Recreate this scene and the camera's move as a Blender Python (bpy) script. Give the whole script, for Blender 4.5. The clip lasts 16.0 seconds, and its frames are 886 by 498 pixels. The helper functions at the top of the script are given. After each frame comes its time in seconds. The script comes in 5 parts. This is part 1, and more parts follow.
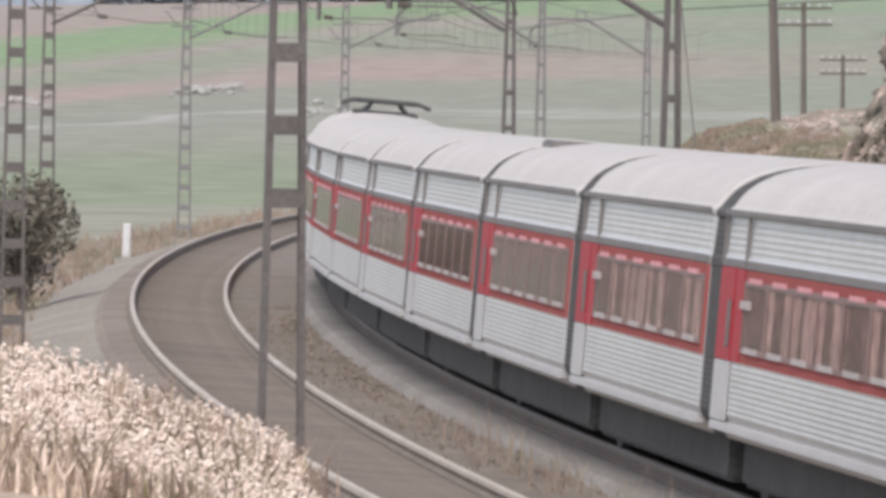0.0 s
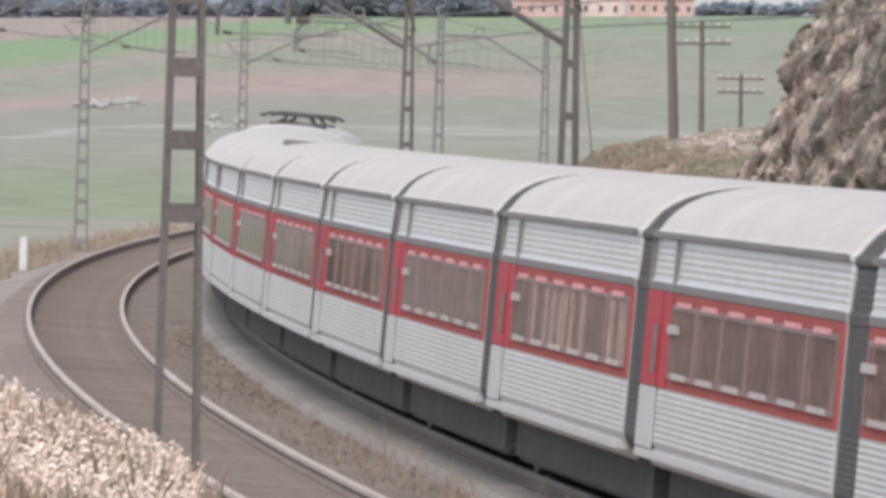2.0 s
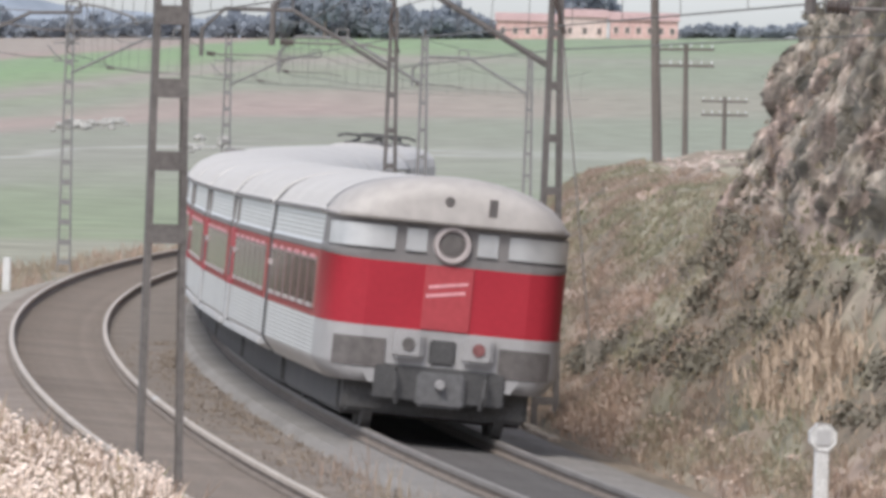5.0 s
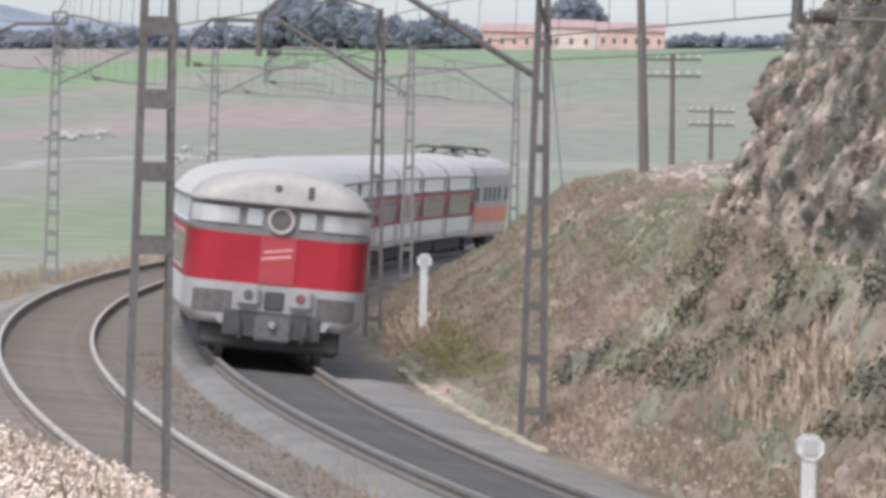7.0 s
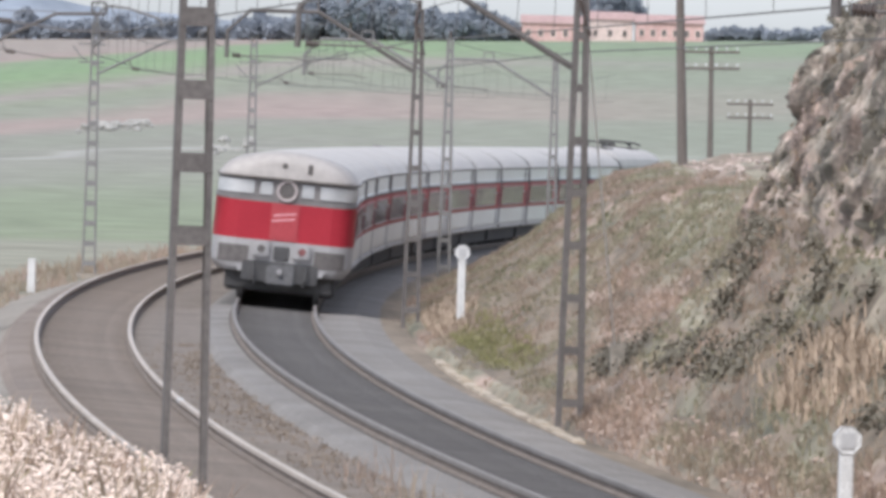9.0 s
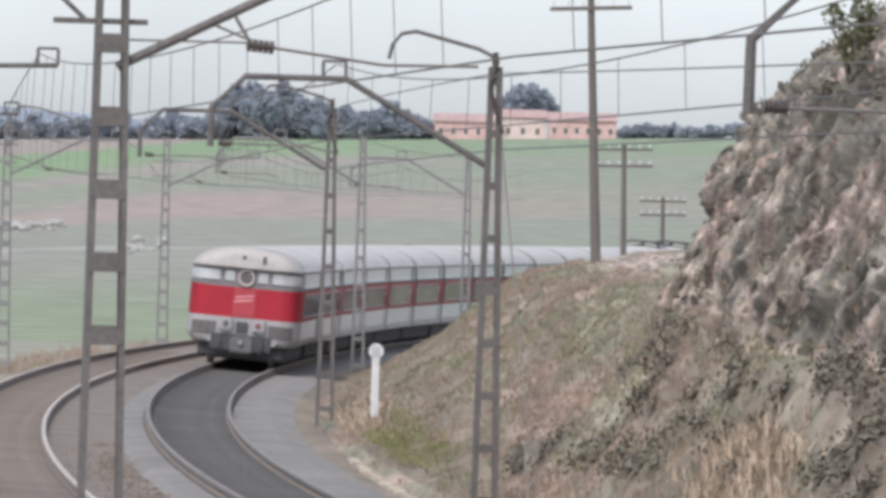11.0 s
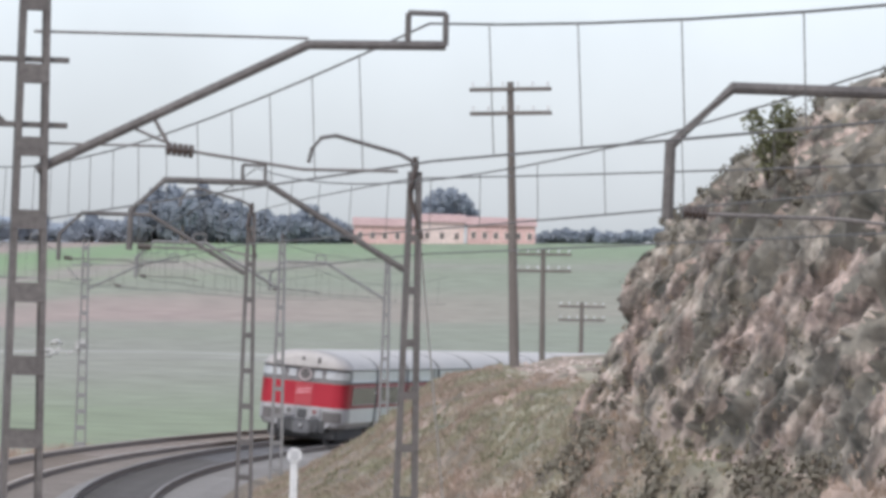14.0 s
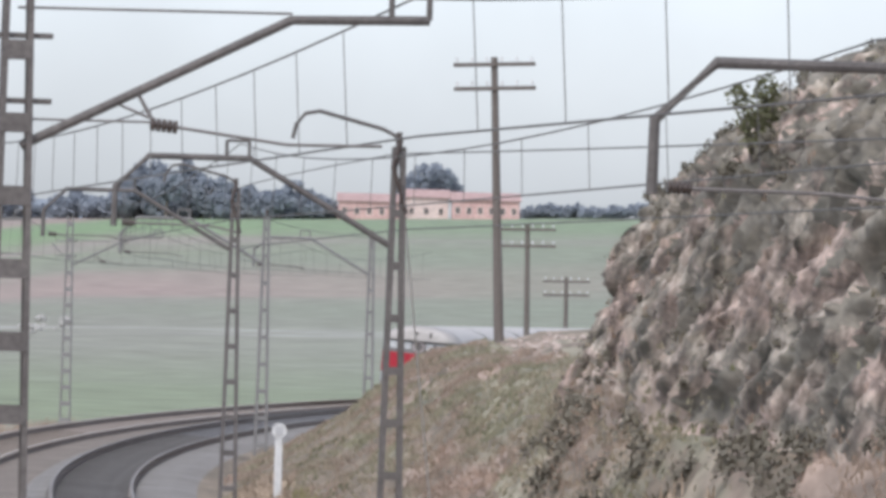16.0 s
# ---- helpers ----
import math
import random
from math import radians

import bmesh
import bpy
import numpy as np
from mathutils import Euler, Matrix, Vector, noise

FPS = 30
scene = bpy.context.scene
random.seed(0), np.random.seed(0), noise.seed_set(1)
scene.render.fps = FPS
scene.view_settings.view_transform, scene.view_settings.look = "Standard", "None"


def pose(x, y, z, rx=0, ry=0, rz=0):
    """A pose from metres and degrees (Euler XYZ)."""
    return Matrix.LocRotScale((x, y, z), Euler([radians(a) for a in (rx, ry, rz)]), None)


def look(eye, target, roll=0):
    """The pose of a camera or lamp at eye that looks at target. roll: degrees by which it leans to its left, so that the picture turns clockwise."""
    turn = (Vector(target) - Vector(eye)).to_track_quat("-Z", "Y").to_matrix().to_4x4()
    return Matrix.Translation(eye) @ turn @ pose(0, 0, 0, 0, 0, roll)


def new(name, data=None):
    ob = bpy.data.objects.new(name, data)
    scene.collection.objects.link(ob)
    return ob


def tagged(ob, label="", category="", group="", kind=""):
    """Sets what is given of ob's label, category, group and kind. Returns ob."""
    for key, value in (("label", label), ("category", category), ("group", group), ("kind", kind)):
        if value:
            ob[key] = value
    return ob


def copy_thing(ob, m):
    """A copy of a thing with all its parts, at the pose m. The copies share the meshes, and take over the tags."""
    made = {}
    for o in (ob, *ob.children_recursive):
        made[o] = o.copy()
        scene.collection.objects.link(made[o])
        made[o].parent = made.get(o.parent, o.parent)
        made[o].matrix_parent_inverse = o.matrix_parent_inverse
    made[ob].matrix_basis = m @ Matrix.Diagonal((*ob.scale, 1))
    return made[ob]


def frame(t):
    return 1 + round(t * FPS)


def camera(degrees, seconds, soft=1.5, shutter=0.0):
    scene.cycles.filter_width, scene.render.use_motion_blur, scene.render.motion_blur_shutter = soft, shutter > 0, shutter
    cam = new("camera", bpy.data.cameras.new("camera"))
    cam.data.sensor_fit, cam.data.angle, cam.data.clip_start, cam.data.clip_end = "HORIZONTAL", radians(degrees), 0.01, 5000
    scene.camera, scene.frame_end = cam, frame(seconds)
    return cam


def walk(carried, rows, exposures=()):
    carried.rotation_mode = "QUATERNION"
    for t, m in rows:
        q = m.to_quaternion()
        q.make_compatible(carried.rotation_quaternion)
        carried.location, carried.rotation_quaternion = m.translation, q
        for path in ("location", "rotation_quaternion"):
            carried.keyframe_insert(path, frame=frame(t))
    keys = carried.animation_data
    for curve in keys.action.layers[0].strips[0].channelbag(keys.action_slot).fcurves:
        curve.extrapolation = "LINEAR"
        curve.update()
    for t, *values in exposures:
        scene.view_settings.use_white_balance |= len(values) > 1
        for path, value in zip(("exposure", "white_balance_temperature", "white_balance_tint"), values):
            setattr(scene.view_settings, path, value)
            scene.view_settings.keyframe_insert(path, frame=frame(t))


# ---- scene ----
# ---- camera: on a tripod on the outer bank of the curve, long lens ----
cam = camera(6.404, 16.0, soft=3.9)
EYE = (0.0, 0.0, 3.976)
AIM = [  # seconds, heading, tilt, roll in degrees
    (0, -0.7313, -1.1852, 1.023), (0.5, -0.0691, -1.3074, 0.985), (1, -0.1120, -0.9100, 1.292), (1.5, -0.2780, -1.2466, 1.430),
    (2, 0.0113, -1.0514, 1.454), (2.5, -0.2286, -1.1019, 1.525), (3, -0.0569, -0.9939, 1.587), (3.5, 0.0030, -0.9486, 1.585),
    (4, -0.0303, -1.1185, 1.807), (4.2, 0.1560, -1.0689, 1.699), (6.3, 0.0340, -0.7813, 1.519), (6.5, 0.0605, -0.7673, 1.540),
    (7, 0.2205, -0.8125, 1.548), (7.5, -0.0527, -0.5363, 1.554), (8, -0.4170, -0.7548, 1.332), (8.2, -0.3468, -0.7764, 1.462),
    (10.3, 0.0492, -1.0698, 1.837), (10.5, 0.1048, -0.9513, 1.442), (11, 0.5527, -0.1522, 1.506), (11.5, 0.5635, -0.0053, 1.404),
    (12, 0.6684, -0.1751, 1.623), (12.5, 0.6678, 0.3290, 1.425), (13, 0.8875, 0.4796, 1.532), (13.5, 1.1002, 0.5987, 1.621),
    (14, 1.1181, 0.6200, 1.700), (14.5, 1.2822, 0.5372, 1.674), (15, 1.1505, 0.4820, 1.663), (15.5, 1.2473, 0.4869, 1.508),
    (16, 1.2362, 0.4444, 1.599),]
walk(cam, [(t, pose(*EYE, 90 + tilt, 0, -turn) @ pose(0, 0, 0, 0, 0, roll)) for t, turn, tilt, roll in AIM],
     exposures=[(0, 0.44, 6600, 9), (4, 0.51, 6500, 8), (6.5, 0.52, 6340, 6), (8.0, 0.56, 6240, 7), (10.5, 0.57, 6320, 8), (11.0, 0.47, 6290, 7), (11.5, 0.42, 6280, 8), (12.5, 0.40, 6230, 7), (16, 0.37, 6180, 8)])

# ---- light: pale hazy daylight ----
SUN_UP, SUN_FROM = 48.0, 204.0  # elevation, compass heading of the sun from +Y clockwise
world = bpy.data.worlds.new("sky")
scene.world = world
world.use_nodes = True
wn = world.node_tree.nodes
sky = wn.new("ShaderNodeTexSky")
sky.sky_type, sky.sun_disc = "NISHITA", False
sky.sun_elevation, sky.sun_rotation = radians(SUN_UP), radians(SUN_FROM)
sky.air_density, sky.dust_density, sky.ozone_density = 1.0, 1.5, 1.0
haze = wn.new("ShaderNodeHueSaturation")  # thin cloud takes the blue out of the sky
haze.inputs["Saturation"].default_value = 0.35
world.node_tree.links.new(sky.outputs[0], haze.inputs["Color"])
veil = wn.new("ShaderNodeMix")
veil.data_type, veil.blend_type = "RGBA", "MULTIPLY"
veil.inputs["Factor"].default_value = 1.0
veil.inputs["B"].default_value = (0.975, 0.985, 1.08, 1)
world.node_tree.links.new(haze.outputs[0], veil.inputs["A"])
cloud, drift, thick = wn.new("ShaderNodeTexNoise"), wn.new("ShaderNodeTexCoord"), wn.new("ShaderNodeMapRange")
cloud.inputs["Scale"].default_value, cloud.inputs["Detail"].default_value = 26, 4
thick.inputs["From Min"].default_value, thick.inputs["From Max"].default_value = 0.3, 0.7
thick.inputs["To Min"].default_value, thick.inputs["To Max"].default_value = 0.142, 0.162
world.node_tree.links.new(drift.outputs["Generated"], cloud.inputs["Vector"])
world.node_tree.links.new(cloud.outputs["Fac"], thick.inputs["Value"])
world.node_tree.links.new(thick.outputs[0], wn["Background"].inputs[1])
world.node_tree.links.new(veil.outputs["Result"], wn["Background"].inputs[0])
sun = new("sun", bpy.data.lights.new("sun", "SUN"))
sun.data.energy, sun.data.angle, sun.data.color = 1.85, radians(22), (1.0, 0.945, 0.87)
_a, _e = radians(SUN_FROM), radians(SUN_UP)
sun.matrix_world = look((math.sin(_a) * math.cos(_e) * 50, math.cos(_a) * math.cos(_e) * 50, 60), (0, 0, 60 - math.sin(_e) * 50))


# ---- materials ----
def mat(name, c1, c2, rough=0.8, metal=0.0, scale=3.0, fine=40.0, bump=0.3, spread=0.5, piece=0.0, stretch=(1, 1, 1), grain=0.28):
    """Two colours mixed by coarse noise, a fine grain on top, and relief."""
    m = bpy.data.materials.new(name)
    m.use_nodes = True
    nt = m.node_tree
    n, l = nt.nodes, nt.links
    b = n["Principled BSDF"]
    b.inputs["Roughness"].default_value, b.inputs["Metallic"].default_value = rough, metal
    tc = n.new("ShaderNodeTexCoord")
    mp = n.new("ShaderNodeMapping")
    mp.inputs["Scale"].default_value = stretch
    l.new(tc.outputs["Object"], mp.inputs["Vector"])
    n1, n2 = n.new("ShaderNodeTexNoise"), n.new("ShaderNodeTexNoise")
    n1.inputs["Scale"].default_value, n1.inputs["Detail"].default_value = scale, 5
    n2.inputs["Scale"].default_value, n2.inputs["Detail"].default_value = fine, 4
    for t in (n1, n2):
        l.new(mp.outputs[0], t.inputs["Vector"])
    r = n.new("ShaderNodeMapRange")
    r.inputs["From Min"].default_value, r.inputs["From Max"].default_value = 0.5 - spread / 2, 0.5 + spread / 2
    l.new(n1.outputs["Fac"], r.inputs["Value"])
    mix = n.new("ShaderNodeMix")
    mix.data_type = "RGBA"
    mix.inputs["A"].default_value, mix.inputs["B"].default_value = (*c1, 1), (*c2, 1)
    l.new(r.outputs[0], mix.inputs["Factor"])
    g = n.new("ShaderNodeMapRange")
    g.inputs["From Min"].default_value, g.inputs["From Max"].default_value = 0.25, 0.75
    g.inputs["To Min"].default_value, g.inputs["To Max"].default_value = 1 - grain, 1 + grain
    l.new(n2.outputs["Fac"], g.inputs["Value"])
    mul = n.new("ShaderNodeMix")
    mul.data_type, mul.blend_type = "RGBA", "MULTIPLY"
    mul.inputs["Factor"].default_value = 1
    l.new(mix.outputs["Result"], mul.inputs["A"])
    l.new(g.outputs[0], mul.inputs["B"])
    out = mul.outputs["Result"]
    if piece:
        oi = n.new("ShaderNodeObjectInfo")
        hs = n.new("ShaderNodeHueSaturation")
        pr = n.new("ShaderNodeMapRange")
        pr.inputs["To Min"].default_value, pr.inputs["To Max"].default_value = 1 - piece, 1 + piece
        l.new(oi.outputs["Random"], pr.inputs["Value"])
        l.new(pr.outputs[0], hs.inputs["Value"])
        l.new(out, hs.inputs["Color"])
        out = hs.outputs[0]
    l.new(out, b.inputs["Base Color"])
    if bump:
        bp = n.new("ShaderNodeBump")
        bp.inputs["Strength"].default_value, bp.inputs["Distance"].default_value = bump, 0.02
        l.new(n2.outputs["Fac"], bp.inputs["Height"])
        l.new(bp.outputs[0], b.inputs["Normal"])
    return m


M = dict(
    ballast=mat("ballast_stone", (0.175, 0.139, 0.114), (0.262, 0.214, 0.182), 0.95, scale=0.5, fine=14, bump=0.9),
    oily=mat("track_bed_dark", (0.082, 0.077, 0.076), (0.128, 0.12, 0.118), 0.95, scale=0.6, fine=14, bump=0.8),
    rail=mat("rail_steel", (0.41, 0.35, 0.298), (0.53, 0.46, 0.4), 0.55, 0.1, scale=1, fine=20, bump=0.05),
    dullrail=mat("dull_rail_steel", (0.17, 0.152, 0.14), (0.24, 0.217, 0.2), 0.65, 0.05, scale=1, fine=20, bump=0.05),
    rust=mat("rail_rust", (0.15, 0.12, 0.10), (0.21, 0.175, 0.15), 0.9, scale=2, fine=30),
    darksleeper=mat("oily_sleeper_wood", (0.085, 0.077, 0.073), (0.13, 0.12, 0.114), 0.9, scale=3, fine=30, piece=0.15),
    sleeper=mat("sleeper_wood", (0.155, 0.126, 0.105), (0.22, 0.184, 0.157), 0.9, scale=3, fine=30, piece=0.15),
    alu=mat("bare_aluminium", (0.50, 0.49, 0.485), (0.60, 0.59, 0.58), 0.4, 0.5, scale=0.6, fine=9, bump=0.03, stretch=(1, 0.3, 1), grain=0.07),
    roof=mat("roof_paint", (0.44, 0.41, 0.388), (0.53, 0.495, 0.468), 0.6, 0.1, scale=0.5, fine=6, bump=0.03, grain=0.07),
    red=mat("red_paint", (0.30, 0.021, 0.034), (0.37, 0.028, 0.042), 0.5, scale=0.7, fine=12, bump=0.02, grain=0.07),
    band=mat("weathered_red_paint", (0.27, 0.068, 0.064), (0.34, 0.092, 0.086), 0.85, scale=0.7, fine=12, bump=0.02, grain=0.07),
    fadedred=mat("faded_red_paint", (0.33, 0.05, 0.06), (0.39, 0.065, 0.075), 0.6, scale=1.2, fine=12, bump=0.02, grain=0.1),
    # roof paint darkened to imitate the dimmer light on the tail
    tailroof=mat("shaded_roof_end", (0.35, 0.32, 0.3), (0.44, 0.405, 0.385), 0.65, 0.05, scale=0.8, fine=6, bump=0.03, grain=0.1),
    gap=mat("gangway_rubber", (0.055, 0.053, 0.055), (0.085, 0.082, 0.082), 0.9, scale=3, fine=30),
    # underframe dirt, with the shadow under the bodies darkened into it
    under=mat("underframe_dirt_shade", (0.05, 0.049, 0.05), (0.085, 0.08, 0.078), 0.9, scale=2, fine=20),
    trim=mat("pale_window_frame", (0.38, 0.33, 0.32), (0.48, 0.42, 0.41), 0.5, 0.2, scale=2, fine=30, bump=0.05, grain=0.07),
    curtain=mat("brown_curtain", (0.13, 0.097, 0.095), (0.19, 0.146, 0.143), 0.8, scale=2, fine=20, grain=0.1),
    palecurtain=mat("pale_pink_curtain", (0.32, 0.27, 0.255), (0.42, 0.36, 0.34), 0.8, scale=2, fine=20, grain=0.1),
    # far mast steel, lightened so its colour carries the distance haze
    steel=mat("mast_hazed_steel", (0.165, 0.157, 0.152), (0.22, 0.21, 0.204), 0.7, 0.15, scale=2, fine=20, bump=0.1),
    darksteel=mat("mast_weathered_steel", (0.13, 0.115, 0.11), (0.2, 0.18, 0.17), 0.8, 0.1, scale=2, fine=20, bump=0.1),
    wire=mat("copper_wire", (0.10, 0.095, 0.09), (0.14, 0.13, 0.125), 0.7, scale=2, fine=20, bump=0),
    insul=mat("brown_porcelain", (0.05, 0.035, 0.03), (0.08, 0.06, 0.05), 0.3, scale=3, fine=30),
    pole=mat("tarred_wood", (0.10, 0.085, 0.075), (0.16, 0.135, 0.12), 0.9, scale=2, fine=20, stretch=(4, 4, 0.5)),
    concrete=mat("pale_concrete", (0.55, 0.53, 0.5), (0.68, 0.66, 0.63), 0.85, scale=4, fine=40),
    white=mat("white_paint", (0.52, 0.51, 0.5), (0.62, 0.61, 0.6), 0.7, scale=6, fine=40, bump=0.1),
    # farm walls and tiles: colours lightened to put distance haze into them
    brick=mat("red_brick_wall", (0.45, 0.285, 0.265), (0.56, 0.38, 0.35), 0.9, scale=0.3, fine=2),
    plaster=mat("pale_plaster", (0.53, 0.42, 0.39), (0.62, 0.5, 0.46), 0.9, scale=0.3, fine=2),
    tiles=mat("roof_tiles", (0.37, 0.25, 0.235), (0.45, 0.32, 0.3), 0.9, scale=0.4, fine=3),
    # ridge foliage, pale blue-grey to put distance haze into the leaves
    farleaf=mat("haze_blue_foliage", (0.31, 0.34, 0.385), (0.39, 0.415, 0.46), 0.9, scale=0.2, fine=1.5),
    leaf=mat("bush_leaf", (0.112, 0.1, 0.077), (0.18, 0.16, 0.124), 0.85, scale=1.5, fine=9),
    dry=mat("dry_grass", (0.33, 0.25, 0.18), (0.46, 0.36, 0.28), 0.9, scale=1.2, fine=12),
    deadweed=mat("brown_dead_weed", (0.19, 0.148, 0.112), (0.29, 0.235, 0.185), 0.9, scale=1, fine=10),
    straw=mat("straw_stalk", (0.25, 0.205, 0.155), (0.36, 0.30, 0.235), 0.9, scale=1, fine=10),
    green=mat("green_grass", (0.15, 0.155, 0.082), (0.225, 0.215, 0.122), 0.9, scale=1.2, fine=12),
    brownbed=mat("brown_track_bed", (0.15, 0.122, 0.1), (0.235, 0.196, 0.166), 0.95, scale=0.8, fine=12, bump=0.9),
    verge=mat("dusty_verge", (0.21, 0.185, 0.155), (0.32, 0.285, 0.245), 0.95, scale=0.7, fine=9, bump=0.8),
    shoulder=mat("grey_shoulder_ballast", (0.168, 0.153, 0.141), (0.268, 0.247, 0.229), 0.95, scale=0.4, fine=12, bump=0.9),
    darkband=mat("dark_grey_band", (0.13, 0.12, 0.12), (0.19, 0.175, 0.17), 0.6, scale=1, fine=12, bump=0.03, grain=0.07),
    door=mat("plain_grey_panel", (0.42, 0.41, 0.41), (0.5, 0.49, 0.49), 0.55, 0.15, scale=1, fine=10, bump=0.03, grain=0.07),
    endgrey=mat("pale_grey_end_paint", (0.27, 0.26, 0.26), (0.36, 0.345, 0.345), 0.5, scale=1, fine=10, bump=0.03, grain=0.07),
    orange=mat("orange_red_paint", (0.55, 0.12, 0.07), (0.62, 0.17, 0.1), 0.5, scale=1, fine=10, bump=0.03, grain=0.07),
    # plate grey taken down to paint the shelter below the tail
    coverplate=mat("shaded_grey_plate", (0.095, 0.092, 0.095), (0.14, 0.135, 0.138), 0.7, scale=2, fine=12, bump=0.05),
    dim=mat("dim_interior", (0.085, 0.075, 0.073), (0.13, 0.115, 0.11), 0.7, scale=1.2, fine=8, bump=0.05),
    glass=mat("tinted_glass", (0.7, 0.57, 0.56), (0.75, 0.62, 0.61), 0.06, scale=1, fine=5, bump=0.0),
    # end panes: the sky's reflection is painted in as a pale base
    sheen=mat("painted_sky_sheen", (0.42, 0.42, 0.43), (0.53, 0.525, 0.525), 0.25, 0.4, scale=1.5, fine=5, bump=0.0, grain=0.07),
    redlens=mat("red_lens", (0.17, 0.07, 0.07), (0.22, 0.09, 0.09), 0.15, scale=2, fine=10, bump=0.0),
    emblem=mat("pale_emblem_paint", (0.55, 0.22, 0.24), (0.62, 0.3, 0.32), 0.5, scale=2, fine=10, bump=0.0),
    # dark brown that paints the gloom inside the carriages
    cabin=mat("cabin_shade_sheet", (0.075, 0.052, 0.05), (0.12, 0.087, 0.084), 0.7, scale=0.9, fine=8, bump=0.05),
    winframe=mat("brown_red_window_frame", (0.17, 0.105, 0.098), (0.225, 0.145, 0.135), 0.5, scale=1, fine=10, bump=0.02, grain=0.07),
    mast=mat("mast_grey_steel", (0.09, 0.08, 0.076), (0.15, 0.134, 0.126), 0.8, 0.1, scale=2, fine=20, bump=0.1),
    olive=mat("olive_grass", (0.17, 0.15, 0.093), (0.29, 0.247, 0.165), 0.9, scale=0.6, fine=9),
    limegreen=mat("yellow_green_weed", (0.25, 0.24, 0.11), (0.36, 0.33, 0.17), 0.9, scale=1, fine=9),
    pinkdry=mat("pinkish_dry_weed", (0.56, 0.43, 0.345), (0.80, 0.66, 0.55), 0.9, scale=1.5, fine=9),
    seed=mat("pale_seed_head", (0.72, 0.57, 0.48), (0.9, 0.78, 0.69), 0.9, scale=6, fine=14),
    # hill colour with the haze of distance painted in
    farhill=mat("far_hazed_hill", (0.22, 0.25, 0.30), (0.27, 0.30, 0.34), 0.95, scale=0.01, fine=0.05, bump=0),
    trough=mat("ochre_concrete", (0.38, 0.32, 0.25), (0.47, 0.40, 0.32), 0.9, scale=3, fine=30, piece=0.2),
    pinkstone=mat("pinkish_stone", (0.29, 0.22, 0.178), (0.41, 0.32, 0.265), 0.9, scale=2, fine=12),
    palestone=mat("pale_crest_stone", (0.36, 0.29, 0.25), (0.5, 0.42, 0.37), 0.9, scale=2, fine=12),
    rock=mat("cut_rock", (0.092, 0.079, 0.066), (0.44, 0.36, 0.31), 0.95, scale=3.6, fine=11, bump=1.0, spread=0.26, stretch=(1, 0.34, 0.8), grain=0.6),
    wedgerock=mat("pale_wedge_rock", (0.40, 0.315, 0.255), (0.62, 0.5, 0.42), 0.95, scale=2.0, fine=7, bump=1.0, spread=0.4, stretch=(1, 0.34, 0.8), grain=0.35),
    earth=mat("bare_tan_earth", (0.125, 0.101, 0.074), (0.27, 0.213, 0.16), 0.95, scale=0.6, fine=4, bump=0.9, spread=0.4, stretch=(1, 0.35, 1), grain=0.3),
    fieldstone=mat("pale_field_stone", (0.30, 0.29, 0.265), (0.38, 0.365, 0.34), 0.9, scale=0.5, fine=4),
)

for key in ("red", "fadedred", "band"):
    M[key].node_tree.nodes["Principled BSDF"].inputs["Specular IOR Level"].default_value = 0.2
M["glass"].node_tree.nodes["Principled BSDF"].inputs["Transmission Weight"].default_value = 1.0
M["glass"].node_tree.nodes["Principled BSDF"].inputs["IOR"].default_value = 1.05

# ---- the plan: two concentric tracks, u metres along, off metres outwards from the inner track ----
CX, CY, RC = 939.895, 191.529, 943.862
OUTER = 3.833     # centre of the outer track
GAUGE = 1.74      # between rail head centres
CANT = 0.1215
RISE = 0.025       # outer track above the inner one


def at(u, off, z=0.0):
    a = (u - CY) / RC
    return Vector((CX - (RC + off) * math.cos(a), CY + (RC + off) * math.sin(a), z))


def place(u, off, z=0.0, rx=0, ry=0, rz=0):
    """Pose on the plan: local y runs along the track away from the camera, x to the inside of the curve."""
    p = at(u, off, z)
    return pose(p.x, p.y, p.z, 0, 0, -math.degrees((u - CY) / RC)) @ pose(0, 0, 0, rx, ry, rz)


def part(name, bm, material, parent=None, label="", smooth=False):
    me = bpy.data.meshes.new(name)
    bm.normal_update()
    bm.to_mesh(me)
    bm.free()
    for m in (material if isinstance(material, (list, tuple)) else [material]):
        me.materials.append(m)
    if smooth:
        me.polygons.foreach_set("use_smooth", [True] * len(me.polygons))
    ob = new(name, me)
    if parent:
        ob.parent = parent
    if label:
        tagged(ob, label)
    return ob


def thing(name, label, category, m=None, group="", kind=""):
    ob = new(name)
    ob.empty_display_size = 0.2
    if m is not None:
        ob.matrix_world = m
    return tagged(ob, label, category, group, kind)


def box(bm, x0, y0, z0, x1, y1, z1, bevel=0.0, m=None):
    vs = [bm.verts.new((x, y, z)) for x in (x0, x1) for y in (y0, y1) for z in (z0, z1)]
    if m is not None:
        for v in vs:
            v.co = m @ v.co
    fs = [bm.faces.new([vs[i] for i in f]) for f in ((0, 1, 3, 2), (4, 6, 7, 5), (0, 4, 5, 1), (2, 3, 7, 6), (0, 2, 6, 4), (1, 5, 7, 3))]
    if bevel:
        es = list({e for f in fs for e in f.edges})
        bmesh.ops.bevel(bm, geom=es, offset=bevel, segments=2, affect="EDGES")
    return fs


